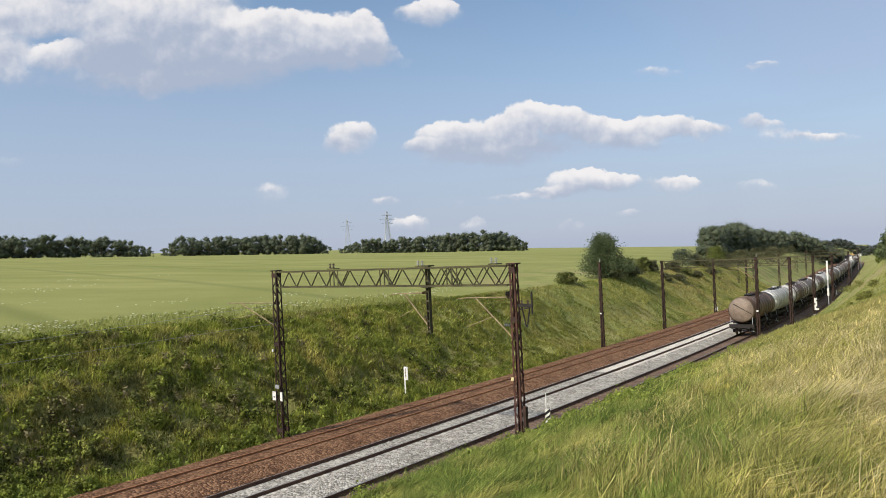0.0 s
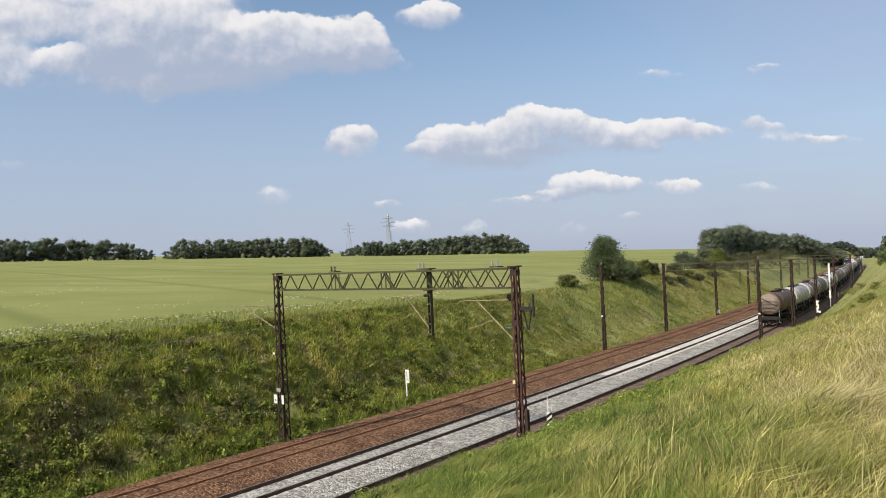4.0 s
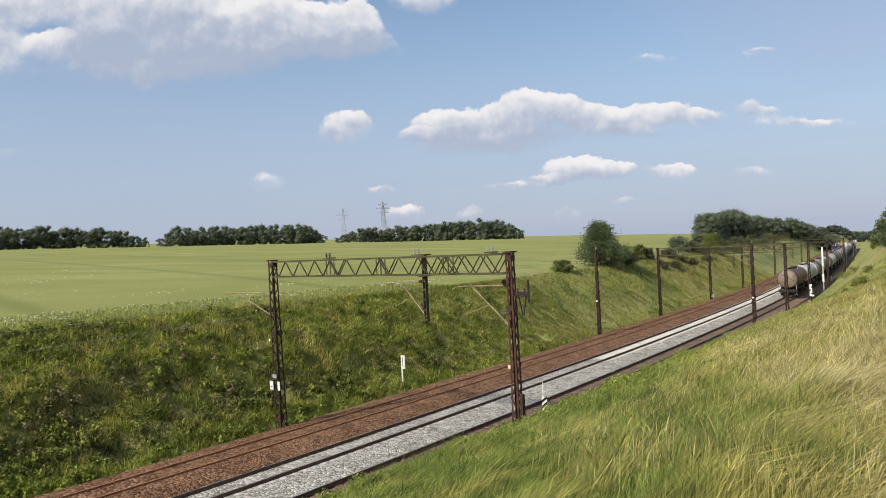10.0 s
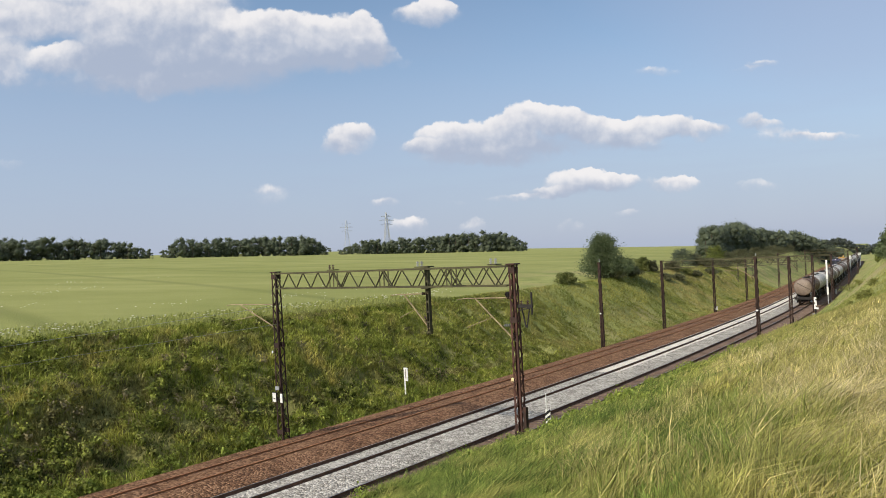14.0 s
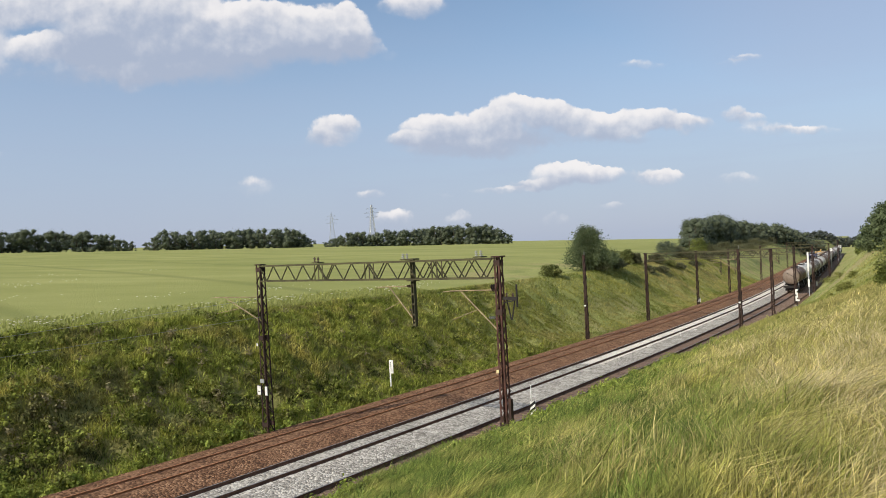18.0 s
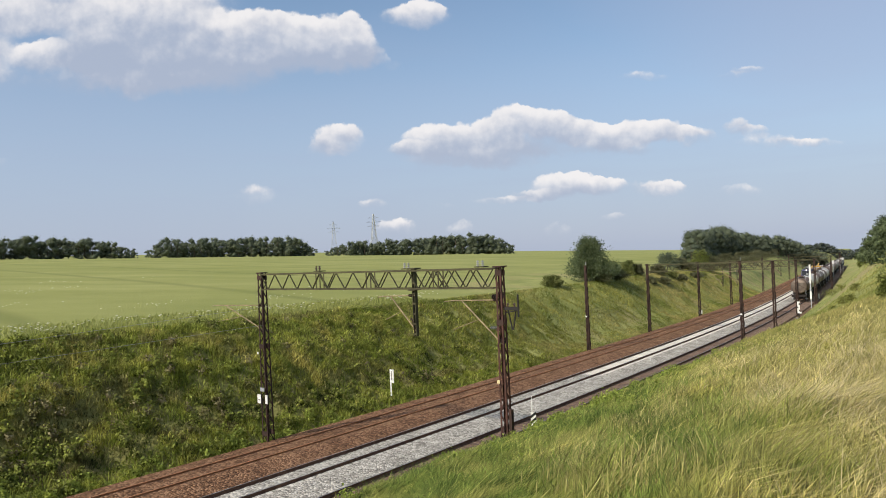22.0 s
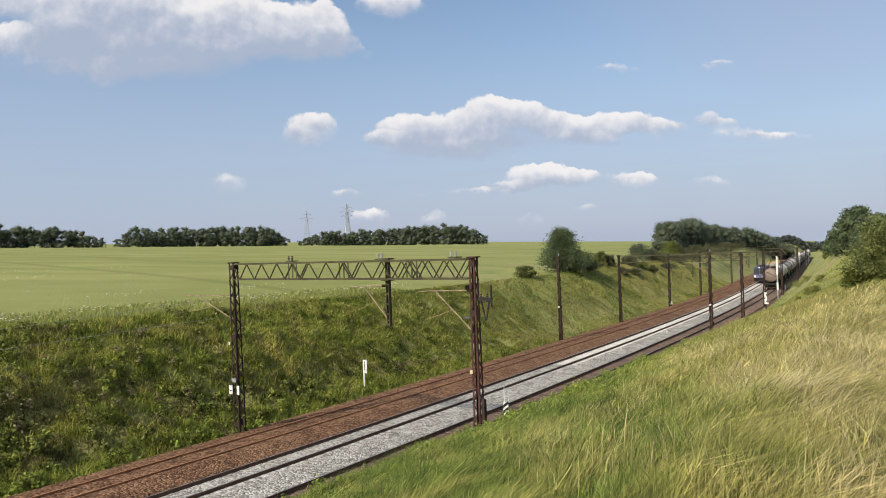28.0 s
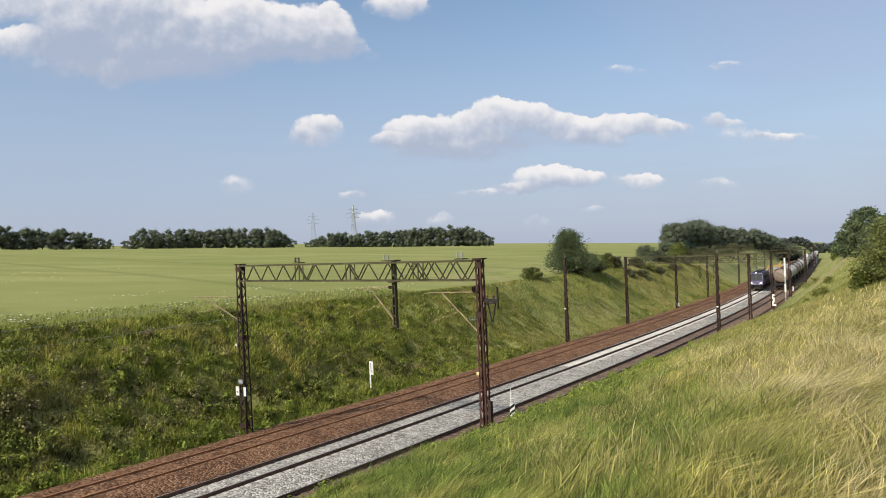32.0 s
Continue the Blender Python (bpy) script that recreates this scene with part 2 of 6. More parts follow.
def ground_z(x, y):
    """Height of the ground."""
    s, n = to_sn(x, y)
    rail = axis(s)[2]
    bed = rail - 0.42 - 0.10 * smooth(5.6, 7.2, np.abs(n))
    # cutting side towards the field
    top = field_z(x, y)
    foot = 7.3 + 0.35 * waves(s, n, 30, 5)
    brow = 18.3 + 1.0 * waves(s, n, 60, 6)
    f = np.clip((n - foot) / (brow - foot), 0, 1)
    f = f - 0.07 * np.sin(2 * np.pi * f) * 0.6
    rough = np.clip(f * 8, 0, 1) * np.clip((1 - f) * 6, 0, 1)
    left = bed + (top - bed) * f + 0.16 * rough * np.sin(14.5 * f + 2.2 * waves(x, y, 16, 31)) * (1 - 0.5 * smooth(30, 60, s)) + 0.22 * rough * waves(x, y, 3.4, 7) + 0.22 * rough * waves(x, y, 8, 8)
    # cutting side on which the camera stands
    lift = np.interp(s, [0, 40, 100, 170, 320, 520], [8.25, 8.5, 8.5, 7.6, 4.5, 1.0])
    crest = rail + lift
    foot_r = -np.interp(s, [0, 30, 45, 60, 85, 120, 170], [6.3, 6.5, 7.1, 7.8, 8.4, 7.8, 7.3])
    brow_r = -np.interp(s, [0, 20, 45, 70, 90, 140], [25.5, 25.5, 24.5, 21.3, 18.6, 17.2])
    g = np.clip((n - foot_r) / (brow_r - foot_r), 0, 1)
    g = g + np.interp(s, [10, 32, 62, 85, 130], [0.09, 0.078, -0.065, -0.10, -0.05]) * np.sin(np.pi * g)
    rr = np.clip(g * 8, 0, 1)
    right = bed + (crest - bed) * g + 0.10 * rr * waves(x, y, 2.6, 9) + 0.16 * rr * waves(x, y, 11, 10)
    right = right - 0.01 * np.clip(-n - 40, 0, 300)
    return np.where(n > 0, left, right)


def gz(x, y):
    return float(ground_z(np.array([x]), np.array([y]))[0])


def stand(s, n, sink=0.0):
    """The point of the ground at s, n."""
    p = at(s, n)
    return Vector((p.x, p.y, gz(p.x, p.y) - sink))


# ---------------------------------------------------------------- materials
def material(name, base, dark=None, scale=3.0, rough=0.8, metal=0.0, bump=0.3, fine=40.0, vary="none", spread=0.35, third=None, spec=0.3, bump_dist=0.02, contrast=(0.35, 0.68)):
    """Two-scale procedural surface: base and dark patches, fine grain, relief; vary by object or island."""
    m = bpy.data.materials.new(name)
    m.use_nodes = True
    nt = m.node_tree
    N, L = nt.nodes.new, nt.links.new
    bsdf = nt.nodes["Principled BSDF"]
    bsdf.inputs["Metallic"].default_value = metal
    bsdf.inputs["Specular IOR Level"].default_value = spec
    dark = dark or tuple(c * 0.6 for c in base)
    co = N("ShaderNodeTexCoord").outputs["Object"]
    big, small = N("ShaderNodeTexNoise"), N("ShaderNodeTexNoise")
    for n, sc, det in ((big, scale, 5), (small, fine, 4)):
        n.inputs["Scale"].default_value, n.inputs["Detail"].default_value = sc, det
        L(co, n.inputs["Vector"])

    def mapped(v, a, b, c=0.0, d=1.0):
        r = N("ShaderNodeMapRange")
        L(v, r.inputs[0])
        for i, x in enumerate((a, b, c, d)):
            r.inputs[i + 1].default_value = x
        return r.outputs[0]

    def mix(f, a, b, kind="MIX"):
        n = N("ShaderNodeMix")
        n.data_type, n.blend_type = "RGBA", kind
        if isinstance(f, float):
            n.inputs[0].default_value = f
        else:
            L(f, n.inputs[0])
        for i, v in ((6, a), (7, b)):
            if isinstance(v, tuple):
                n.inputs[i].default_value = (*v[:3], 1)
            else:
                L(v, n.inputs[i])
        return n.outputs[2]

    col = mix(mapped(big.outputs[0], *contrast), dark, base)
    if third:
        pick = N("ShaderNodeTexNoise")
        pick.inputs["Scale"].default_value, pick.inputs["Detail"].default_value = scale * 0.37, 6
        L(vecoff(nt, co, (7.1, 3.3, 1.7)), pick.inputs["Vector"])
        col = mix(mapped(pick.outputs[0], 0.5, 0.66), col, third)
    grain = mapped(small.outputs[0], 0.3, 0.7, 0.72, 1.25)
    if vary != "none":
        src = N("ShaderNodeObjectInfo").outputs["Random"] if vary == "object" else N("ShaderNodeNewGeometry").outputs["Random Per Island"]
        grain2 = mapped(src, 0, 1, 1 - spread, 1 + spread)
        mul = N("ShaderNodeMath")
        mul.operation = "MULTIPLY"
        L(grain, mul.inputs[0]), L(grain2, mul.inputs[1])
        grain = mul.outputs[0]
    sc = N("ShaderNodeVectorMath")
    sc.operation = "SCALE"
    L(col, sc.inputs[0]), L(grain, sc.inputs[3])
    L(sc.outputs[0], bsdf.inputs["Base Color"])
    L(mapped(small.outputs[0], 0.3, 0.7, max(rough - 0.1, 0.05), min(rough + 0.1, 1)), bsdf.inputs["Roughness"])
    if bump:
        bp = N("ShaderNodeBump")
        bp.inputs["Strength"].default_value, bp.inputs["Distance"].default_value = bump, bump_dist
        L(small.outputs[0], bp.inputs["Height"])
        L(bp.outputs[0], bsdf.inputs["Normal"])
    return m


def vecoff(nt, v, o):
    n = nt.nodes.new("ShaderNodeVectorMath")
    n.inputs[1].default_value = o
    nt.links.new(v, n.inputs[0])
    return n.outputs[0]


def leafy(name, base, dark, through=0.42, spread=0.45, scale=0.6, third=None):
    """Leaves and blades: islands differ, light passes through."""
    m = material(name, base, dark, scale=scale, rough=0.65, bump=0, fine=6, vary="island", spread=spread, spec=0.2, third=third)
    nt = m.node_tree
    bsdf = nt.nodes["Principled BSDF"]
    tr, mixs = nt.nodes.new("ShaderNodeBsdfTranslucent"), nt.nodes.new("ShaderNodeMixShader")
    src = bsdf.inputs["Base Color"].links[0].from_socket
    nt.links.new(src, tr.inputs[0])
    mixs.inputs[0].default_value = through
    nt.links.new(bsdf.outputs[0], mixs.inputs[1]), nt.links.new(tr.outputs[0], mixs.inputs[2])
    nt.links.new(mixs.outputs[0], nt.nodes["Material Output"].inputs[0])
    return m


def gravel(name, cols, size, dist):
    """Broken stone: every stone its own shade and height."""
    m = bpy.data.materials.new(name)
    m.use_nodes = True
    nt = m.node_tree
    N, L = nt.nodes.new, nt.links.new
    bsdf = nt.nodes["Principled BSDF"]
    co = N("ShaderNodeTexCoord").outputs["Object"]
    v = N("ShaderNodeTexVoronoi")
    v.inputs["Scale"].default_value = size
    L(co, v.inputs["Vector"])
    n = N("ShaderNodeTexNoise")
    n.inputs["Scale"].default_value, n.inputs["Detail"].default_value = 0.8, 6
    L(co, n.inputs["Vector"])
    r = N("ShaderNodeValToRGB")
    r.color_ramp.elements[0].color, r.color_ramp.elements[1].color = (*cols[0], 1), (*cols[2], 1)
    e = r.color_ramp.elements.new(0.5)
    e.color = (*cols[1], 1)
    add = N("ShaderNodeMath")
    add.operation = "MULTIPLY_ADD"
    sepc = N("ShaderNodeSeparateColor")
    L(v.outputs["Color"], sepc.inputs[0])
    L(sepc.outputs[0], add.inputs[0])
    add.inputs[1].default_value = 0.75
    sub = N("ShaderNodeMath")
    sub.operation = "MULTIPLY_ADD"
    L(n.outputs[0], sub.inputs[0])
    sub.inputs[1].default_value, sub.inputs[2].default_value = 0.8, -0.27
    L(sub.outputs[0], add.inputs[2])
    L(add.outputs[0], r.inputs[0])
    L(r.outputs[0], bsdf.inputs["Base Color"])
    bsdf.inputs["Roughness"].default_value = 0.92
    bsdf.inputs["Specular IOR Level"].default_value = 0.15
    b = N("ShaderNodeBump")
    b.inputs["Strength"].default_value, b.inputs["Distance"].default_value = 1.0, dist
    b.invert = True
    L(v.outputs["Distance"], b.inputs["Height"])
    L(b.outputs[0], bsdf.inputs["Normal"])
    return m


def ground_material():
    """Meadow, crop and earth by the lie of the land: a mask painted on the sheet tells field from bank."""
    m = material("meadow", (0.345, 0.350, 0.125), (0.205, 0.235, 0.072), scale=0.28, rough=0.95, bump=0.8, fine=5, bump_dist=0.2, third=(0.32, 0.285, 0.13), spec=0.1)
    nt = m.node_tree
    N, L = nt.nodes.new, nt.links.new
    bsdf = nt.nodes["Principled BSDF"]
    src = bsdf.inputs["Base Color"].links[0].from_socket
    att = N("ShaderNodeAttribute")
    att.attribute_name = "cover"
    sep = N("ShaderNodeSeparateColor")
    L(att.outputs["Color"], sep.inputs[0])
    co = N("ShaderNodeTexCoord").outputs["Object"]
    # crop: pale ripening green, drawn out along the drill rows
    mp = N("ShaderNodeMapping")
    mp.inputs["Rotation"].default_value[2] = radians(62)
    mp.inputs["Scale"].default_value = (0.012, 0.10, 1)
    L(co, mp.inputs["Vector"])
    rows, patches = N("ShaderNodeTexNoise"), N("ShaderNodeTexNoise")
    rows.inputs["Scale"].default_value, rows.inputs["Detail"].default_value = 1.0, 5
    L(mp.outputs[0], rows.inputs["Vector"])
    patches.inputs["Scale"].default_value, patches.inputs["Detail"].default_value = 0.03, 7
    L(co, patches.inputs["Vector"])

    def ramp3(v, a, b, c):
        r = N("ShaderNodeValToRGB")
        els = r.color_ramp.elements
        els[0].position, els[0].color = 0.30, (*a, 1)
        els[1].position, els[1].color = 0.70, (*c, 1)
        els.new(0.5).color = (*b, 1)
        L(v, r.inputs[0])
        return r.outputs[0]

    add = N("ShaderNodeMath")
    add.operation = "MULTIPLY_ADD"
    L(rows.outputs[0], add.inputs[0])
    add.inputs[1].default_value = 0.55
    half = N("ShaderNodeMath")
    half.operation = "MULTIPLY"
    L(patches.outputs[0], half.inputs[0])
    half.inputs[1].default_value = 0.45
    L(half.outputs[0], add.inputs[2])
    crop = ramp3(add.outputs[0], (0.205, 0.230, 0.068), (0.265, 0.280, 0.090), (0.345, 0.345, 0.13))
    # tramlines that the sprayer left in the crop
    p, q = at(53.1, 42.9), at(65.7, 116.8)
    across = Vector((q.y - p.y, p.x - q.x, 0)).normalized()
    dot = N("ShaderNodeVectorMath")
    dot.operation = "DOT_PRODUCT"
    dot.inputs[1].default_value = across
    L(co, dot.inputs[0])
    away = N("ShaderNodeMath")
    away.operation = "WRAP"
    L(dot.outputs["Value"], away.inputs[0])
    base = across.dot(p)
    away.inputs[1].default_value, away.inputs[2].default_value = base + 14.0, base - 14.0
    off = N("ShaderNodeMath")
    off.operation = "SUBTRACT"
    L(away.outputs[0], off.inputs[0])
    off.inputs[1].default_value = base
    size = N("ShaderNodeMath")
    size.operation = "ABSOLUTE"
    L(off.outputs[0], size.inputs[0])
    lane = N("ShaderNodeMapRange")
    L(size.outputs[0], lane.inputs[0])
    for i, v in enumerate((0.4, 1.8, 0.65, 0.0)):
        lane.inputs[i + 1].default_value = v
    worn = N("ShaderNodeMath")
    worn.operation = "MULTIPLY"
    L(lane.outputs[0], worn.inputs[0]), L(rows.outputs[0], worn.inputs[1])
    lanes = N("ShaderNodeMix")
    lanes.data_type = "RGBA"
    L(worn.outputs[0], lanes.inputs[0]), L(crop, lanes.inputs[6])
    lanes.inputs[7].default_value = (0.115, 0.135, 0.04, 1)
    crop = lanes.outputs[2]
    earth = ramp3(patches.outputs[0], (0.09, 0.055, 0.035), (0.15, 0.095, 0.06), (0.20, 0.14, 0.09))

    def mix(f, a, b):
        n = N("ShaderNodeMix")
        n.data_type = "RGBA"
        L(f, n.inputs[0]), L(a, n.inputs[6]), L(b, n.inputs[7])
        return n.outputs[2]

    # darker ground where tall grass stands, deepening the gaps between blades
    gap_ground = ramp3(patches.outputs[0], (0.155, 0.165, 0.050), (0.205, 0.205, 0.065), (0.26, 0.24, 0.085))
    L(mix(sep.outputs[1], mix(sep.outputs[0], mix(sep.outputs[2], src, gap_ground), crop), earth), bsdf.inputs["Base Color"])
    return m


M = {}
M["ground"] = ground_material()
M["ballast_new"] = gravel("pale_ballast", ((0.13, 0.12, 0.10), (0.34, 0.318, 0.275), (0.62, 0.59, 0.52)), 9, 0.06)
M["ballast_old"] = gravel("rusty_ballast", ((0.050, 0.026, 0.015), (0.165, 0.085, 0.045), (0.36, 0.215, 0.125)), 9, 0.07)
M["ballast_dark"] = gravel("dark_ballast", ((0.10, 0.062, 0.042), (0.20, 0.135, 0.096), (0.33, 0.24, 0.18)), 9, 0.06)
M["rail"] = material("rusty_rail", (0.17, 0.10, 0.07), (0.10, 0.062, 0.046), scale=4, rough=0.75, metal=0.3)
M["rail_rust"] = material("orange_rust_rail", (0.46, 0.225, 0.115), (0.30, 0.145, 0.075), scale=4, rough=0.85)
M["railtop"] = material("worn_railhead", (0.42, 0.40, 0.38), (0.25, 0.22, 0.19), scale=2, rough=0.38, metal=0.9, bump=0.05)
M["sleeper_new"] = material("pale_concrete", (0.64, 0.615, 0.56), (0.50, 0.475, 0.425), scale=6, rough=0.9, vary="object", spread=0.12)
M["sleeper_old"] = material("rust_stained_sleeper", (0.16, 0.085, 0.055), (0.10, 0.055, 0.038), scale=6, rough=0.9, vary="object", spread=0.25)
M["sleeper_dark"] = material("oily_sleeper", (0.17, 0.115, 0.085), (0.11, 0.075, 0.058), scale=6, rough=0.85, vary="object", spread=0.25)
M["steel"] = material("rusted_lattice_steel", (0.070, 0.040, 0.030), (0.036, 0.024, 0.020), scale=1.6, rough=0.8, metal=0.25, vary="object", spread=0.15)
M["frame_steel"] = material("blackened_steel", (0.035, 0.030, 0.026), (0.02, 0.018, 0.016), rough=0.8, bump=0.1)
M["rust_red"] = material("red_rust_steel", (0.115, 0.052, 0.038), (0.052, 0.028, 0.023), scale=1.6, rough=0.85, metal=0.1)
M["dark_steel"] = material("weathered_dark_steel", (0.105, 0.098, 0.048), (0.055, 0.050, 0.030), scale=1.6, rough=0.85, spec=0.15)
M["arm"] = material("faded_tan_tube", (0.36, 0.285, 0.155), (0.19, 0.145, 0.085), scale=3, rough=0.7)
M["insulator"] = material("brown_porcelain", (0.07, 0.035, 0.025), (0.04, 0.02, 0.015), rough=0.3, bump=0)
M["grey_insulator"] = material("grey_porcelain", (0.30, 0.31, 0.28), (0.2, 0.2, 0.18), rough=0.35, bump=0)
M["white"] = material("white_enamel", (0.80, 0.80, 0.77), (0.62, 0.62, 0.58), scale=8, rough=0.5, bump=0.1)
M["yellowed"] = material("yellowed_enamel", (0.75, 0.66, 0.36), (0.6, 0.5, 0.26), scale=8, rough=0.5, bump=0.1)
M["black"] = material("black_paint", (0.022, 0.022, 0.022), (0.014, 0.014, 0.014), rough=0.6, bump=0.1)
M["concrete"] = material("weathered_concrete", (0.34, 0.32, 0.28), (0.22, 0.21, 0.18), scale=5, rough=0.9)
M["galv"] = material("galvanised_steel", (0.46, 0.48, 0.50), (0.36, 0.38, 0.40), rough=0.5, metal=0.5)
M["wire"] = material("dull_copper_wire", (0.42, 0.44, 0.36), (0.3, 0.3, 0.25), rough=0.5, metal=0.6, bump=0)
M["bark"] = material("bark", (0.10, 0.075, 0.05), (0.05, 0.038, 0.028), scale=9, rough=0.95, bump=0.6)
# colour lifted and greyed to carry the haze over the distant woods
M["leaf_wood"] = leafy("wood_leaves", (0.150, 0.175, 0.108), (0.095, 0.118, 0.076), through=0.36, spread=0.22, scale=0.12)
M["leaf_tree"] = leafy("tree_leaves", (0.165, 0.205, 0.098), (0.105, 0.135, 0.066), spread=0.3)
M["leaf_bush"] = leafy("bush_leaves", (0.27, 0.28, 0.095), (0.15, 0.175, 0.055))
M["leaf_light"] = leafy("light_bush_leaves", (0.25, 0.27, 0.075), (0.15, 0.18, 0.045))
M["leaf_slope"] = leafy("olive_shrub_leaves", (0.33, 0.33, 0.10), (0.22, 0.235, 0.065), spread=0.25)
M["leaf_dark"] = leafy("dark_shrub_leaves", (0.19, 0.19, 0.095), (0.115, 0.12, 0.062))
M["blade"] = leafy("meadow_blades", (0.49, 0.49, 0.125), (0.15, 0.20, 0.034), scale=2.0, third=(0.52, 0.46, 0.15), spread=0.6)
M["blade_pale"] = leafy("seeding_grass", (0.70, 0.60, 0.27), (0.28, 0.265, 0.08), scale=1.5, spread=0.62, third=(0.36, 0.34, 0.095))
M["blade_foot"] = leafy("green_foot_grass", (0.275, 0.35, 0.075), (0.048, 0.085, 0.014), scale=2.2, third=(0.38, 0.36, 0.105), spread=0.6)
M["blade_soft"] = leafy("soft_bank_grass", (0.39, 0.375, 0.105), (0.165, 0.20, 0.044), scale=0.30, spread=0.28, third=(0.40, 0.35, 0.13))
M["blade_lush"] = leafy("lush_bank_herbs", (0.36, 0.405, 0.070), (0.105, 0.14, 0.022), scale=1.1, third=(0.38, 0.38, 0.08), spread=0.4)
M["blade_dull"] = leafy("dull_bank_grass", (0.43, 0.395, 0.145), (0.15, 0.15, 0.045), scale=1.1, third=(0.33, 0.33, 0.085), spread=0.4)
# nettle colour, also used for the painted shade strip under the brow
M["blade_dark"] = leafy("dark_bank_nettles", (0.135, 0.155, 0.036), (0.036, 0.047, 0.012), scale=1.1, third=(0.16, 0.135, 0.05), spread=0.4)
M["blade_light"] = leafy("light_bank_grass", (0.47, 0.49, 0.105), (0.21, 0.25, 0.048), scale=1.0, third=(0.49, 0.44, 0.13), spread=0.4)
M["blade_seed"] = leafy("bright_seed_heads", (0.76, 0.65, 0.38), (0.55, 0.47, 0.24), scale=2.2, spread=0.3)
M["crop"] = leafy("crop_ears", (0.32, 0.335, 0.105), (0.26, 0.285, 0.08), scale=0.1, spread=0.25)
M["herb"] = leafy("herb_leaves", (0.36, 0.40, 0.080), (0.10, 0.125, 0.024), scale=1.4, third=(0.20, 0.19, 0.075), spread=0.55)
M["herb_light"] = leafy("bright_weed_leaves", (0.33, 0.38, 0.075), (0.20, 0.26, 0.05), scale=0.8, spread=0.35)
M["herb_dull"] = leafy("dry_stalk_leaves", (0.36, 0.31, 0.16), (0.20, 0.18, 0.09), scale=0.8, spread=0.5)
M["flower"] = material("white_umbels", (0.74, 0.74, 0.58), (0.6, 0.6, 0.44), rough=0.8, bump=0)


# ---------------------------------------------------------------- mesh tools
class Shape:
    """Collects faces for one mesh."""

    def __init__(self):
        self.v, self.f = [], []

    def add(self, verts, faces):
        k = len(self.v)
        self.v.extend(tuple(p) for p in verts)
        self.f.extend(tuple(i + k for i in f) for f in faces)
        return self

    def box(self, c, size, m=None):
        hx, hy, hz = (q / 2 for q in size)
        pts = [Vector((c[0] + a * hx, c[1] + b * hy, c[2] + d * hz)) for d in (-1, 1) for b in (-1, 1) for a in (-1, 1)]
        if m:
            pts = [m @ p for p in pts]
        return self.add(pts, [(0, 2, 3, 1), (4, 5, 7, 6), (0, 1, 5, 4), (2, 6, 7, 3), (0, 4, 6, 2), (1, 3, 7, 5)])

    def bar(self, p, q, w, h=None):
        """A bar of rectangular section from p to q."""
        p, q = Vector(p), Vector(q)
        h = h or w
        d = (q - p).normalized()
        side = d.cross(Vector((0, 0, 1)))
        side = side.normalized() if side.length > 0.05 else Vector((1, 0, 0))
        up = side.cross(d).normalized()
        ring = [(-w / 2, -h / 2), (w / 2, -h / 2), (w / 2, h / 2), (-w / 2, h / 2)]
        pts = [e + side * a + up * b for e in (p, q) for a, b in ring]
        return self.add(pts, [(3, 2, 1, 0), (4, 5, 6, 7)] + [(i, (i + 1) % 4, 4 + (i + 1) % 4, 4 + i) for i in range(4)])

    def angle(self, p, q, w, t, sx, sy):
        """An L-section upright from p to q, its legs turned towards sx, sy."""
        p, q = Vector(p), Vector(q)
        prof = [(0, 0), (sx * w, 0), (sx * w, sy * t), (sx * t, sy * t), (sx * t, sy * w), (0, sy * w)]
        pts = [e + Vector((a, b, 0)) for e in (p, q) for a, b in prof]
        order = range(6) if sx * sy > 0 else range(5, -1, -1)
        idx = list(order)
        faces = [tuple(reversed(idx)), tuple(6 + i for i in idx)]
        faces += [(idx[i], idx[(i + 1) % 6], 6 + idx[(i + 1) % 6], 6 + idx[i]) for i in range(6)]
        return self.add(pts, faces)

    def tube(self, p, q, r, r2=None, seg=8, caps=True):
        p, q = Vector(p), Vector(q)
        r2 = r if r2 is None else r2
        d = (q - p).normalized()
        side = d.orthogonal().normalized()
        up = d.cross(side)
        pts = [e + (side * math.cos(6.28318 * i / seg) + up * math.sin(6.28318 * i / seg)) * rr for e, rr in ((p, r), (q, r2)) for i in range(seg)]
        f = [(i, (i + 1) % seg, seg + (i + 1) % seg, seg + i) for i in range(seg)]
        if caps:
            f += [tuple(range(seg - 1, -1, -1)), tuple(range(seg, 2 * seg))]
        return self.add(pts, f)

    def turned(self, m, rings, seg=16):
        """A body of revolution about m's y axis: rings of (y, radius)."""
        pts = [m @ Vector((math.cos(6.28318 * i / seg) * r, y, math.sin(6.28318 * i / seg) * r)) for y, r in rings for i in range(seg)]
        f = []
        for k in range(len(rings) - 1):
            f += [(k * seg + (i + 1) % seg, k * seg + i, (k + 1) * seg + i, (k + 1) * seg + (i + 1) % seg) for i in range(seg)]
        f += [tuple(range(seg)), tuple(reversed(range((len(rings) - 1) * seg, len(rings) * seg)))]
        return self.add(pts, f)

    def mesh(self, name, mats, smooth_shade=False):
        me = bpy.data.meshes.new(name)
        me.from_pydata(self.v, [], self.f)
        for m in mats if isinstance(mats, (list, tuple)) else [mats]:
            me.materials.append(m)
        if smooth_shade:
            me.polygons.foreach_set("use_smooth", [len(p.vertices) <= 4 for p in me.polygons])
        me.update()
        return me


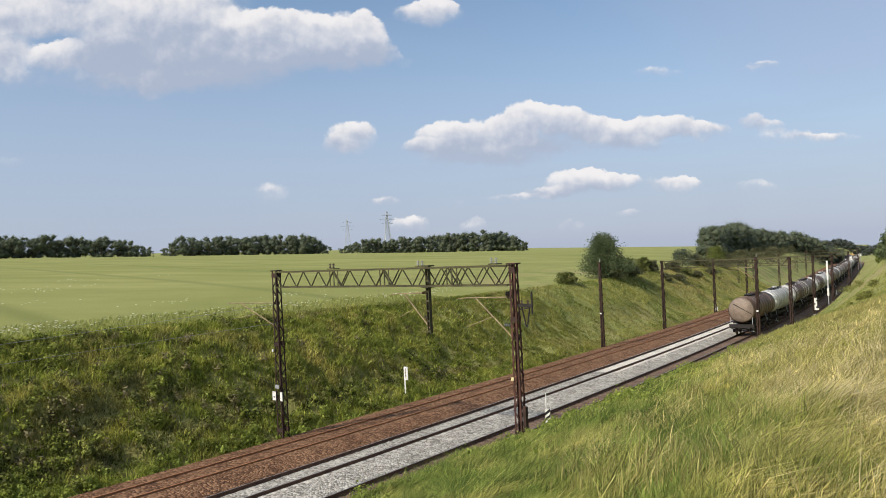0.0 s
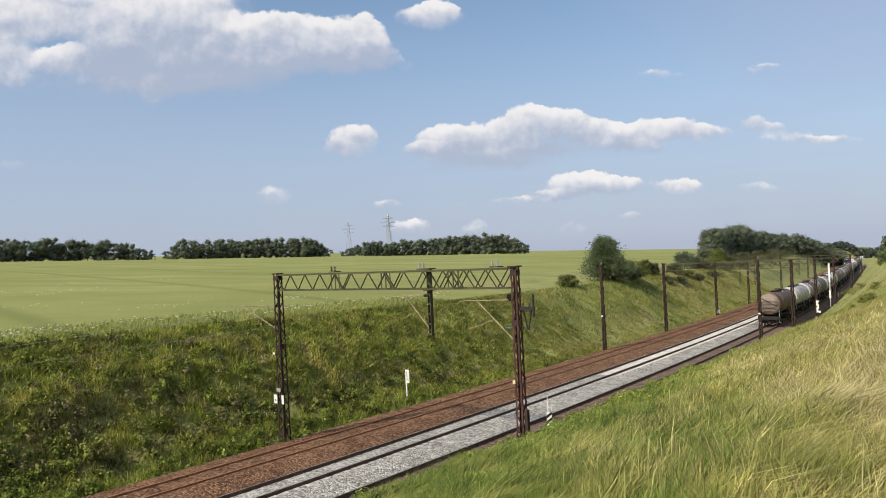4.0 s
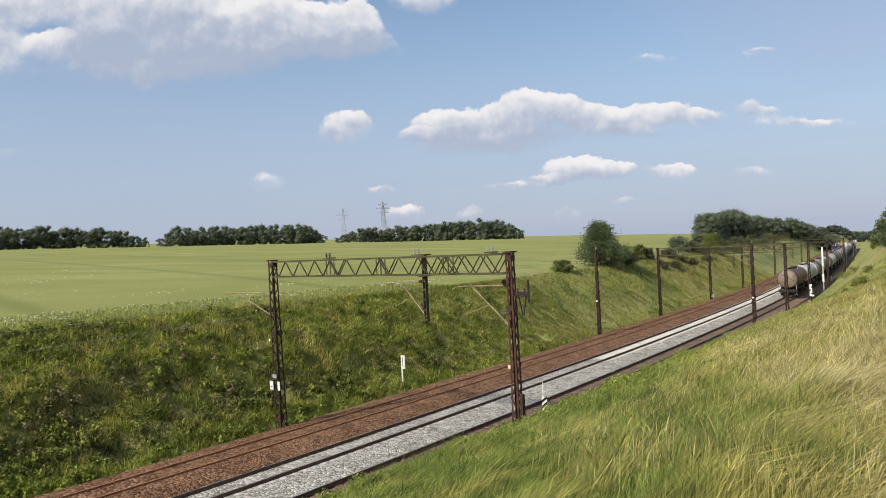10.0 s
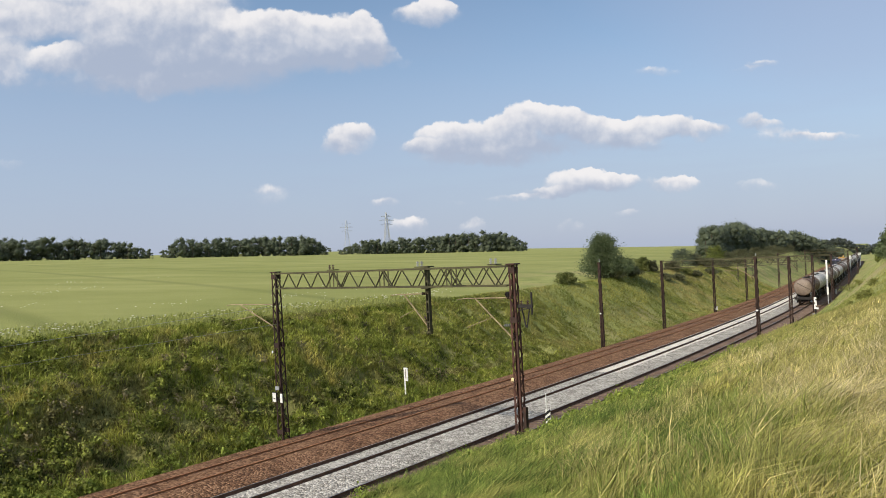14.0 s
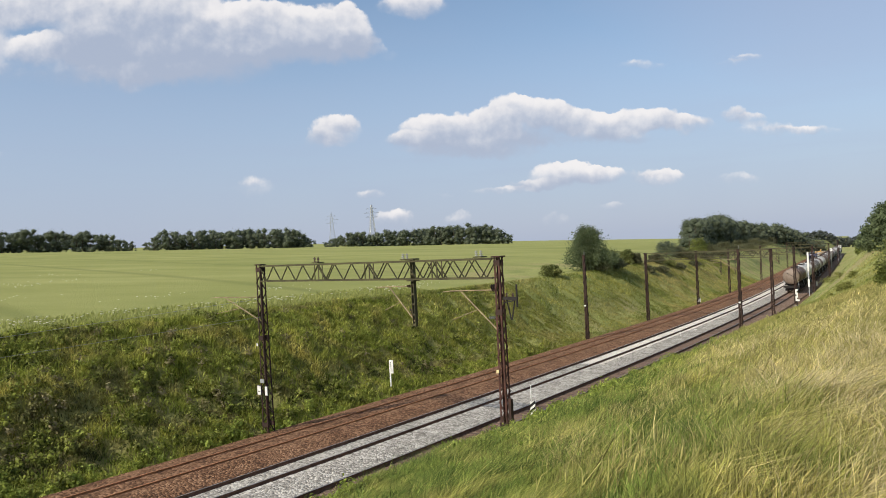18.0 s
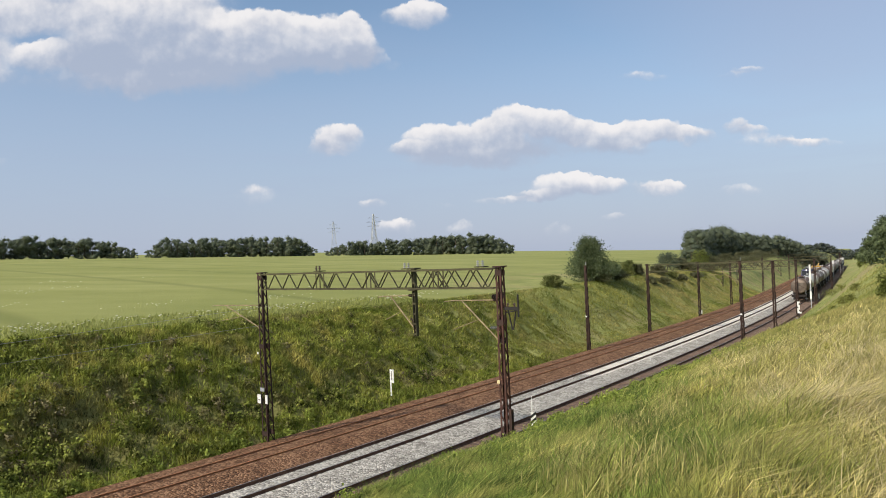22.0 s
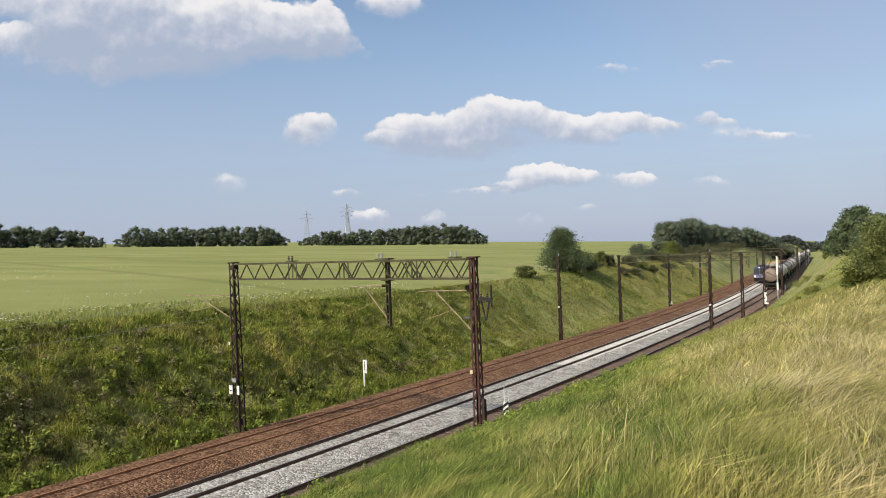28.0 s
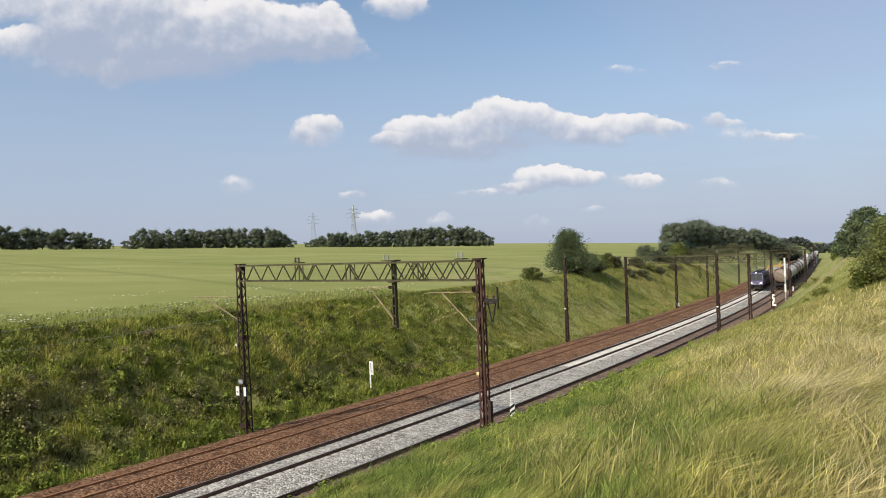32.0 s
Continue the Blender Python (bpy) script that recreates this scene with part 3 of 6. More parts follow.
def part(name, shape, mat, parent, label="", smooth_shade=False, m=None):
    ob = new(name, shape.mesh(name, mat, smooth_shade) if isinstance(shape, Shape) else shape)
    ob.parent = parent
    if m is not None:
        ob.matrix_basis = m
    if label:
        tagged(ob, label)
    return ob


def thing(name, label, category, group="", kind="", m=None):
    ob = new(name)
    ob.empty_display_size = 0.3
    if m is not None:
        ob.matrix_basis = m
    return tagged(ob, label, category, group, kind)


def quick_mesh(name, verts, quads, mat):
    """A mesh of many faces, all with the same number of corners, from arrays."""
    me = bpy.data.meshes.new(name)
    nv, (nq, c) = len(verts), quads.shape
    me.vertices.add(nv)
    me.vertices.foreach_set("co", np.ascontiguousarray(verts, np.float32).ravel())
    me.loops.add(nq * c)
    me.loops.foreach_set("vertex_index", np.ascontiguousarray(quads, np.int32).ravel())
    me.polygons.add(nq)
    me.polygons.foreach_set("loop_start", np.arange(0, nq * c, c, dtype=np.int32))
    me.materials.append(mat)
    me.update(calc_edges=True)
    return me

# ---------------------------------------------------------------- ground and tracks
def spaced(a, b, fine_a, fine_b, step, grow=1.12):
    """Coordinates from a to b, evenly spaced between fine_a and fine_b and ever wider outside."""
    mid = list(np.arange(fine_a, fine_b + step / 2, step))
    out, d, x = [], step, fine_b
    while x < b:
        d *= grow
        x += d
        out.append(min(x, b))
    low, d, x = [], step, fine_a
    while x > a:
        d *= grow
        x -= d
        low.append(max(x, a))
    return np.array(low[::-1] + mid + out)


def make_ground():
    ss = spaced(-280, 2900, -30, 190, 1.2, 1.06)
    ww = spaced(-1800, 2600, -34, 27, 0.5, 1.10)
    S, W = np.meshgrid(ss, ww, indexing="ij")
    ax, ay, _u, _v = axis(S)
    x, y = ax - W * math.cos(PHI), ay + W * math.sin(PHI)
    z = ground_z(x.ravel(), y.ravel()).reshape(x.shape)
    a, b = S.shape
    idx = np.arange(a * b).reshape(a, b)
    quads = np.stack([idx[:-1, :-1], idx[:-1, 1:], idx[1:, 1:], idx[1:, :-1]], -1).reshape(-1, 4)[:, ::-1]
    me = quick_mesh("ground", np.stack([x, y, z], -1).reshape(-1, 3), quads, M["ground"])
    s, n = to_sn(x.ravel(), y.ravel())
    brow = 18.3 + 1.0 * waves(s, n, 60, 6)
    crop = smooth(brow + 0.3, brow + 1.6, n) * (1 - 0.85 * smooth(62, 85, s) * smooth(60, 22, n) * smooth(300, 200, s))
    foot_r = np.interp(s, [0, 30, 45, 60, 85, 120, 170], [6.3, 6.5, 7.1, 7.8, 8.4, 7.8, 7.3])
    earth = smooth(foot_r + 0.9, foot_r - 0.3, -n) * smooth(7.9, 6.8, n)
    dug = np.exp(-(((s - 46) / 2.2) ** 2 + ((n - 9.6) / 1.0) ** 2)) + np.exp(-(((s - 12) / 5) ** 2 + ((n - 8.9) / 1.3) ** 2)) * 0.9
    earth = np.clip(np.maximum(earth * smooth(460, 380, s), dug), 0, 1)
    col = me.color_attributes.new("cover", "FLOAT_COLOR", "POINT")
    col.data.foreach_set("color", np.stack([crop, earth, np.where(n < 0, smooth(60, 35, s), smooth(60, 40, s)), 0 * s + 1], -1).astype(np.float32).ravel())
    me.polygons.foreach_set("use_smooth", np.ones(len(quads), bool))
    ob = tagged(new("ground", me), "green meadow banks of a railway cutting and a pale crop field", "ground", kind="structure")
    return ob


ground = make_ground()


def sweep(name, profile, n, up, s_list, mat, smooth_shade=False):
    """A profile of (across, height) drawn along the railway."""
    sh = Shape()
    c = len(profile)
    pts = []
    for s in s_list:
        m = along(s, n, up)
        pts += [m @ Vector((-a, 0, b)) for a, b in profile]
    faces = []
    for k in range(len(s_list) - 1):
        faces += [(k * c + i, k * c + (i + 1) % c, (k + 1) * c + (i + 1) % c, (k + 1) * c + i) for i in range(c)]
    faces += [tuple(range(c - 1, -1, -1)), tuple(range((len(s_list) - 1) * c, len(s_list) * c))]
    sh.add(pts, faces)
    return sh


LONG = list(np.arange(-60, 260, 4.0)) + list(np.arange(260, 460, 20.0))
BEDS = (
    ("track_bed_old", "ballast_old", TRACK_A, 2.45, 3.55, "rust-brown ballast bed of the old track", -0.075),
    ("track_bed_new", "ballast_new", TRACK_B, 1.27, 3.30, "pale grey fresh ballast bed of the relaid track", -0.15),
    ("track_bed_dark", "ballast_dark", TRACK_C, 1.35, 2.6, "dark oily ballast bed of the goods track", -0.20),
)
for name, mat, n, wl, wr, label, top in BEDS:
    sl, sr = min(1.45, wl - 0.2), min(1.45, wr - 0.2)
    prof = [(wl, -0.62), (wl - 0.12, top - 0.10), (sl, top - (0.07 if n == TRACK_B else 0.0)), (min(0.85, sl - 0.04), top - (0.05 if n == TRACK_B else 0.01)), (0.6, top - (0.012 if n == TRACK_B else 0.03)), (-0.6, top - (0.012 if n == TRACK_B else 0.03)), (-0.85, top - 0.01), (-sr, top), (-wr + 0.15, top - (0.22 if n == TRACK_A else 0.10)), (-wr, -0.62)]
    if n == TRACK_B:
        bare = [(a, b - (0.11 if -1.0 < a < 1.3 and b > -0.5 else -0.04 if -1.5 < a < 0 else 0.0)) for a, b in prof]
        split = LONG.index(56.0) + 1
        tagged(new(name, sweep(name, bare, n, 0, LONG[split - 1:], M[mat]).mesh(name, M[mat])), "pale grey ballast lying low between fresh sleepers", "track bed", kind="structure")
    tagged(new(name, sweep(name, prof, n, 0, LONG[:split] if n == TRACK_B else LONG, M[mat]).mesh(name, M[mat])), label, "track bed", kind="structure")

RAIL_PROF = [(-0.075, -0.172), (0.075, -0.172), (0.075, -0.160), (0.012, -0.140), (0.012, -0.045), (0.036, -0.036), (0.036, -0.004), (-0.036, -0.004), (-0.036, -0.036), (-0.012, -0.045), (-0.012, -0.140), (-0.075, -0.160)]
HEAD_PROF = [(-0.034, -0.0045), (0.034, -0.0045), (0.027, 0.0), (-0.027, 0.0)]


def make_track(label, n, sleeper_mat, lift, near, rail_mat="rail", head_mat="railtop"):
    track = thing("railway_track", label, "railway track", "tracks of the line", m=None)
    for side in (0.7525, -0.7525):
        rail = part("rail", sweep("rail", RAIL_PROF, n + side, 0, LONG, None), M[rail_mat], track)
        part("rail_head", sweep("rail_head", HEAD_PROF, n + side, 0, LONG, None), M[head_mat], rail, "worn running surface")
    # one sleeper with sloping ends, shared by all
    sh = Shape()
    prof = [(-1.28, 0), (1.28, 0), (1.25, 0.20), (0.95, 0.215), (0.5, 0.19), (-0.5, 0.19), (-0.95, 0.215), (-1.25, 0.20)]
    pts = [(a, y, b) for y in (-0.13, 0.13) for a, b in prof]
    sh.add(pts, [tuple(range(7, -1, -1))[::-1], tuple(range(15, 7, -1))] + [(i, 8 + i, 8 + (i + 1) % 8, (i + 1) % 8) for i in range(8)])
    me = sh.mesh("sleeper", sleeper_mat)
    rest = Shape()
    for i, s in enumerate(np.arange(-12, 400, 0.62)):
        m = along(s, n, -0.172 - 0.215 + lift)
        if near[0] < s < near[1]:
            part("sleeper", me, None, track, m=m)
        else:
            rest.add([m @ Vector(p) for p in pts], sh.f)
    tagged(part("far_sleeper", rest, sleeper_mat, track), kind="stuff")
    return track


def make_tracks():
    make_track("old rusty railway track on brown ballast", TRACK_A, M["sleeper_old"], 0.02, (4, 90), "rail_rust", "rail_rust")
    make_track("relaid railway track with pale concrete sleepers", TRACK_B, M["sleeper_new"], 0.022, (4, 150))
    make_track("dark oil-stained railway track carrying the tank train", TRACK_C, M["sleeper_dark"], -0.005, (14, 130))


# ---------------------------------------------------------------- masts and gantries
def lattice(sh, x, y, h, w0, w1, d0, d1, step, leg=0.085, bar=0.045):
    """Four angle legs with zigzag lacing; w across, d along the track; from z 0 to h."""
    def corner(z, a, b):
        f = z / h
        return Vector((x + a * (w0 + (w1 - w0) * f) / 2, y + b * (d0 + (d1 - d0) * f) / 2, z))
    for a in (-1, 1):
        for b in (-1, 1):
            sh.angle(corner(0, a, b), corner(h, a, b), leg, 0.014, -a, -b)
    k = max(2, round(h / step))
    for i in range(k):
        z0, z1 = h * i / k, h * (i + 1) / k
        for b in (-1, 1):
            e = 1 if i % 2 else -1
            sh.bar(corner(z0, -e, b), corner(z1, e, b), bar, 0.012)
        for a in (-1, 1):
            e = 1 if i % 2 else -1
            sh.bar(corner(z0, a, -e), corner(z1, a, e), bar, 0.012)
    return corner


def insulator(parent, p, q, mat="insulator", discs=5, r=0.075):
    sh = Shape()
    p, q = Vector(p), Vector(q)
    sh.tube(p, q, 0.022, seg=6)
    for i in range(discs):
        c = p.lerp(q, (i + 0.7) / (discs + 0.4))
        d = (q - p).normalized() * 0.025
        sh.tube(c - d, c + d, r, r * 0.55, seg=8)
    return part("insulator", sh, M[mat], parent)


def cantilever(parent, x, y, z_top, z_low, reach, mat="arm"):
    """A bracket of tubes that reaches over a track, with its insulators and registration arm."""
    tip = Vector((x - reach, y, z_top))
    sh = Shape()
    sh.tube((x, y, z_top + 0.05), tip, 0.030)
    sh.tube((x, y, z_low), (x - reach * 0.78, y, z_top - 0.02), 0.034)
    sh.tube(tip, tip + Vector((-0.45, 0, -0.05)), 0.022)
    sh.tube((x - reach * 0.45, y, z_low + (z_top - z_low) * 0.56), (x - reach * 0.98, y, z_low + (z_top - z_low) * 0.30), 0.018)
    arm = part("cantilever_arm", sh, M[mat], parent, "faded tan tubular bracket")
    insulator(arm, (x - 0.02, y, z_top + 0.05), (x - 0.42, y, z_top + 0.045))
    insulator(arm, (x - 0.02, y, z_low + 0.01), (x - 0.30, y, z_low + (z_top - z_low) * 0.38))
    return arm


def footing(parent, x, y, w, up=0.25):
    sh = Shape()
    sh.box((x, y, -0.6), (w, w, 1.2 + 2 * up))
    return part("footing", sh, M["concrete"], parent, "weathered concrete footing")


def small_sign(parent, x, y, z, w, h, mat="white", bar=False):
    sh = Shape().box((x, y, z), (w, 0.03, h))
    sign = part("sign_plate", sh, M[mat], parent, "white enamel plate")
    if bar:
        part("marking", Shape().box((x, y - 0.018, z - h * 0.12), (w * 0.45, 0.006, h * 0.12)), M["black"], sign, "dark bar of writing")
    return sign


def make_gantry(s, n_left, n_right, zl, zr, top, label, group, drops, main=False):
    """A portal over all tracks: two lattice masts, a lattice beam and posts that hang from it."""
    g = thing("catenary_gantry", label, "gantry", group, m=upright(s, 0))
    # local x points to the right of the track, so n becomes -x
    xl, xr = -n_left, -n_right
    for x, z0, w, v in ((xl, zl, 0.50 if main else 0.36, 0.36 if main else 0.26), (xr, zr, 0.38 if main else 0.36, 0.29 if main else 0.26)):
        sh = Shape()
        lattice(sh, 0, 0, top - z0, w, v, w, v, 0.52 if main else 0.6, 0.085 if main else 0.11, 0.06 if main else 0.10)
        sh.box((0, 0, top - z0 + 0.03), (0.48, 0.48, 0.06))
        mast = part("mast", sh, M["rust_red"] if main and x > 0 else M["steel"], g, "rust-brown lattice mast", m=Matrix.Translation((x, 0, z0)))
        for z in (0.5, 5.6, top - z0 - 0.25) if main else ():
            e = w + (v - w) * z / (top - z0)
            part("batten_plate", Shape().box((0, -e / 2 - 0.012, z), (e + 0.02, 0.02, 0.26)).box((0, e / 2 + 0.012, z), (e + 0.02, 0.02, 0.26)), M["steel"], mast, "rusty batten plate")
        footing(mast, 0, 0, 0.62, -0.2)
    depth = 0.88
    beam = Shape()
    z1, z0 = top - 0.06, top - 0.06 - depth
    for y in (-0.24, 0.24):
        beam.bar((xl + 0.2, y, z1), (xr - 0.2, y, z1), 0.075, 0.085)
        beam.bar((xl + 0.2, y, z0), (xr - 0.2, y, z0), 0.075, 0.075)
    body = part("beam", beam, M["dark_steel"], g, "dark lattice crossbeam")
    k = int((xr - xl) / 0.62)
    step = (xr - xl - 0.4) / k
    up_bar = Shape().bar((0, 0, z1), (step, 0, z0), 0.07, 0.03).mesh("lacing_bar", M["dark_steel"])
    down_bar = Shape().bar((0, 0, z0), (step, 0, z1), 0.07, 0.03).mesh("lacing_bar", M["dark_steel"])
    tie = Shape().bar((0, -0.24, z1 + 0.02), (0, 0.24, z1 + 0.02), 0.04, 0.02).mesh("tie_bar", M["dark_steel"])
    for i in range(k):
        for y in (-0.24, 0.24) if not main or i > 0.62 * k else (-0.24,):
            part("lacing_bar", down_bar if i % 2 else up_bar, None, body, m=Matrix.Translation((xl + 0.2 + i * step, y, 0)))
        part("tie_bar", tie, None, body, m=Matrix.Translation((xl + 0.2 + i * step, 0, 0)))
    for f in (0.325, 0.52, 0.79) if main else ():
        # spliced field: upright plates and crossed lacing
        x = xl + 0.2 + round(f * k) * step
        for dx in (-0.30, 0.0, 0.30):
            part("splice_plate", Shape().bar((x + dx, -0.25, z1), (x + dx, -0.25, z0), 0.06, 0.03), M["dark_steel"], body)
        for e in (-1, 1):
            part("splice_bar", Shape().bar((x - 0.62 * e, 0.25, z1), (x, 0.25, z0), 0.07, 0.03), M["dark_steel"], body)
            part("splice_bar", Shape().bar((x, -0.26, z1), (x + 0.62 * e, -0.26, z0), 0.08, 0.03), M["dark_steel"], body)
    for n, low in drops:
        sh = Shape()
        for a in (-0.075, 0.075):
            sh.bar((-n + a, 0, top + 0.02), (-n + a, 0, low), 0.035, 0.20)
        for z in np.arange(low + 0.1, top, 0.5):
            sh.box((-n, 0, z), (0.20, 0.19, 0.09))
        sh.box((-n, 0, top + 0.04), (0.5, 0.5, 0.07))
        sh.box((-n, 0, z0 - 0.06), (0.42, 0.55, 0.07))
        part("drop_post", sh, M["dark_steel"], g, "dark steel post hanging from the beam")
        cantilever(g, -n, 0, low + 1.95, low + 0.25, 2.0)
    return g


BRACKETS = "gantries along the line"
main_gantry = make_gantry(26.6, 6.84, -9.70, -0.2, 1.6, 9.68, "rusty lattice catenary gantry spanning three tracks, with hanging post", BRACKETS, ((-4.72, 6.40),), True)
cantilever(main_gantry, -6.84, 0, 7.75, 6.30, 4.5)
cantilever(main_gantry, 9.70, 0, 8.15, 6.20, 2.75)


def gantry_extras():
    """Insulator pairs on the beam, anchor gear on the right mast, plates and boxes on the legs."""
    for n, mat in ((1.95, "insulator"), (-4.35, "grey_insulator"), (-8.72, "grey_insulator")):
        sh = Shape().box((-n, 0, 9.72), (0.46, 0.5, 0.05))
        plat = part("bracket_plate", sh, M["dark_steel"], main_gantry)
        for dx in (-0.13, 0.13):
            insulator(plat, (-n + dx, -0.1, 9.74), (-n + dx, -0.1, 10.02), mat, 3, 0.085)
    # anchor gear reaching away from the line
    sh = Shape()
    sh.bar((9.85, 0, 7.82), (10.62, 0, 7.82), 0.08, 0.15)
    sh.bar((9.88, 0, 7.62), (10.5, 0, 7.74), 0.05)
    sh.tube((10.58, 0, 7.45), (10.58, 0, 8.45), 0.045)
    sh.bar((9.98, 0.1, 7.8), (10.18, 0.1, 6.85), 0.05)
    sh.bar((10.42, 0.1, 7.8), (10.22, 0.1, 6.85), 0.05)
    gear = part("anchor_bracket", sh, M["frame_steel"], main_gantry, "dark steel bracket with switch gear")
    for dx in (0.05, 0.38):
        insulator(gear, (10.0 + dx, 0, 7.88), (10.0 + dx, 0, 8.08), "insulator", 2, 0.07)
    insulator(main_gantry, (9.45, 0, 8.35), (9.20, 0, 8.33), "insulator", 2, 0.13)
    insulator(main_gantry, (9.42, 0, 6.95), (9.05, 0, 6.93), "grey_insulator", 3, 0.08)
    x = -6.84
    for dx, w in ((-0.32, 0.30), (0.32, 0.20)):
        b = small_sign(main_gantry, x + dx, -0.30, 2.32, w, 0.52, bar=dx < 0)
        part("plate_back", Shape().box((x + dx, -0.26, 2.32), (w * 1.15, 0.04, 0.56)), M["black"], b)
    small_sign(main_gantry, x + 0.06, -0.36, 2.90, 0.36, 0.22, "galv")
    small_sign(main_gantry, x - 0.22, -0.34, 5.02, 0.12, 0.14)
    small_sign(main_gantry, 9.56, -0.28, 4.55, 0.13, 0.15, "yellowed")
    relay = Shape().box((9.98, 0.0, 2.75), (0.14, 0.2, 1.1))
    part("switch_box", relay, M["steel"], main_gantry, "rust-brown switch box on the mast foot")


gantry_extras()


def make_mast(s, n, height, label, reach=0.0, side=1, mat="steel"):
    """A single lattice mast with a bracket."""
    p = stand(s, n)
    up = p.z - float(axis(s)[2])
    t = thing("catenary_mast", label, "mast", "masts along the line", m=upright(s, n, up))
    sh = Shape()
    h = height - up
    lattice(sh, 0, 0, h, 0.34, 0.22, 0.36, 0.24, 0.5, 0.11, 0.10)
    part("shaft", sh, M[mat], t)
    footing(t, 0, 0, 0.6, 0.02)
    part("cap", Shape().box((0, 0, h + 0.03), (0.34, 0.36, 0.06)), M["dark_steel"], t)
    if reach:
        cantilever(t, 0, 0, h - 1.1, h - 2.3, reach)
    small_sign(t, 0.0, -0.30, h * 0.42, 0.20, 0.16)
    insulator(t, (0.1, -0.1, h + 0.05), (0.1, -0.1, h + 0.4), "grey_insulator", 3, 0.07)
    return t


def make_masts():
    make_mast(71.8, 6.84, 9.1, "rusty lattice catenary mast at the foot of the field bank")
    make_mast(77.6, -8.0, 9.1, "rusty lattice catenary mast at the foot of the grassy bank", 2.4)
    for s, nl, nr, top, drops in ((92.4, 6.84, -8.65, 8.8, ()), (119.0, 6.84, -7.75, 8.55, ((3.0, 4.6),)), (145.5, 6.84, -7.9, 8.3, ((5.6, 3.6), (-2.2, 5.2))), (190, 6.84, -8.2, 8.3, ((3.2, 4.4), (-2.2, 5.2))), (262, 6.84, -8.2, 8.3, ((-2.2, 5.2),))):
        make_gantry(s, nl, nr, -0.3, -0.1, top, "rusty lattice catenary gantry over the line, farther along", BRACKETS, drops)


make_masts()


def make_wires():
    for name, pts, label in (
        ("catenary_wire", [(-30, 12.5, 5.0), (-8, 9.6, 5.5), (12, 7.9, 6.08), (26.6, 6.95, 6.62)], "thin dull wire running to the gantry mast"),
        ("catenary_wire", [(-30, 13.4, 6.0), (-8, 10.4, 6.35), (12, 8.4, 6.9), (26.6, 6.95, 7.7)], "thin dull wire running high to the gantry mast"),
    ):
        sh = Shape()
        p = [at(*q) for q in pts]
        for a, b in zip(p, p[1:]):
            sh.tube(a, b, 0.011, seg=5)
        tagged(new(name, sh.mesh(name, M["wire"])), label, "wire")


make_wires()


# ---------------------------------------------------------------- posts and signals by the line
def make_posts():
    # white kilometre post on the bank foot
    p = stand(39.59, 8.3)
    t = thing("marker_post", "white marker post in the grass of the bank", "marker post", m=Matrix.Translation(p) @ Matrix.Rotation(-0.35, 4, "Z"))
    part("post", Shape().box((-0.10, 0, 1.05), (0.10, 0.07, 2.0)), M["white"], t)
    part("plate", Shape().box((0.06, -0.05, 1.55), (0.24, 0.03, 1.0)), M["white"], t, "white enamel plate")
    part("marking", Shape().box((0.00, -0.068, 1.60), (0.035, 0.006, 0.66)), M["black"], t, "dark bar of writing")
    # striped post in the grass of the near bank
    p = at(32.65, -7.6, 0.0)
    p.z = gz(p.x, p.y) + 0.30
    t = thing("striped_post", "black and white striped post standing in bank grass", "marker post", m=Matrix.Translation(p) @ Matrix.Rotation(-0.2, 4, "Z"))
    sh = Shape().box((0, 0, 0.92), (0.28, 0.05, 0.96)).box((0, 0.04, 0.1), (0.08, 0.05, 1.3))
    part("board", sh, M["white"], t)
    for i in range(3):
        z = 0.46 + i * 0.30
        sh = Shape().add([(-0.139, -0.030, z), (0.139, -0.030, z + 0.22), (0.139, -0.030, z + 0.38), (-0.139, -0.030, z + 0.16)], [(0, 1, 2, 3)])
        part("stripe", sh, M["black"], t, "black diagonal stripe")
    part("rod", Shape().tube((-0.06, 0, 1.36), (-0.06, 0, 2.26), 0.03, seg=6).bar((-0.12, 0, 1.66), (0.16, 0, 1.66), 0.02).bar((0.15, 0, 1.66), (0.15, 0, 1.38), 0.02), M["white"], t)
    # white equipment box
    p = stand(121.5, 7.3)
    t = thing("equipment_box", "white trackside equipment box on a low stand", "equipment box", m=Matrix.Translation(p) @ Matrix.Rotation(-0.6, 4, "Z"))
    part("body", Shape().box((0, 0, 0.75), (0.5, 0.36, 0.6)), M["white"], t)
    part("stand", Shape().box((0, 0, 0.2), (0.3, 0.3, 0.5)), M["dark_steel"], t)
    part("lid", Shape().box((0, 0, 1.08), (0.62, 0.46, 0.06)), M["concrete"], t)
    # white zigzag board by the goods track
    p = stand(118.0, -8.0)
    t = thing("signal_board", "white warning board with dark notches on a post", "signal board", m=Matrix.Translation(p) @ Matrix.Rotation(-0.6, 4, "Z"))
    part("post", Shape().box((0, 0.04, 0.7), (0.14, 0.08, 2.0)), M["black"], t)
    part("board", Shape().box((0, 0, 1.75), (0.36, 0.05, 1.8)), M["white"], t)
    part("arrow", Shape().box((0.22, -0.02, 0.95), (0.36, 0.05, 0.26)), M["white"], t)
    for i in range(3):
        part("notch", Shape().box((0.11 * (-1) ** i, -0.03, 1.25 + 0.5 * i), (0.16, 0.012, 0.22)), M["black"], t)
    # white survey pegs with cord on the fresh ballast
    for s, n, h, a in ((76.5, -1.9, 0.55, 0.3), (81.0, -2.3, 0.4, -0.4), (66.0, -2.0, 0.35, 0.2)):
        t = thing("survey_peg", "short white survey peg stuck in pale ballast", "peg", "pegs on the fresh ballast", m=upright(s, n, -0.2))
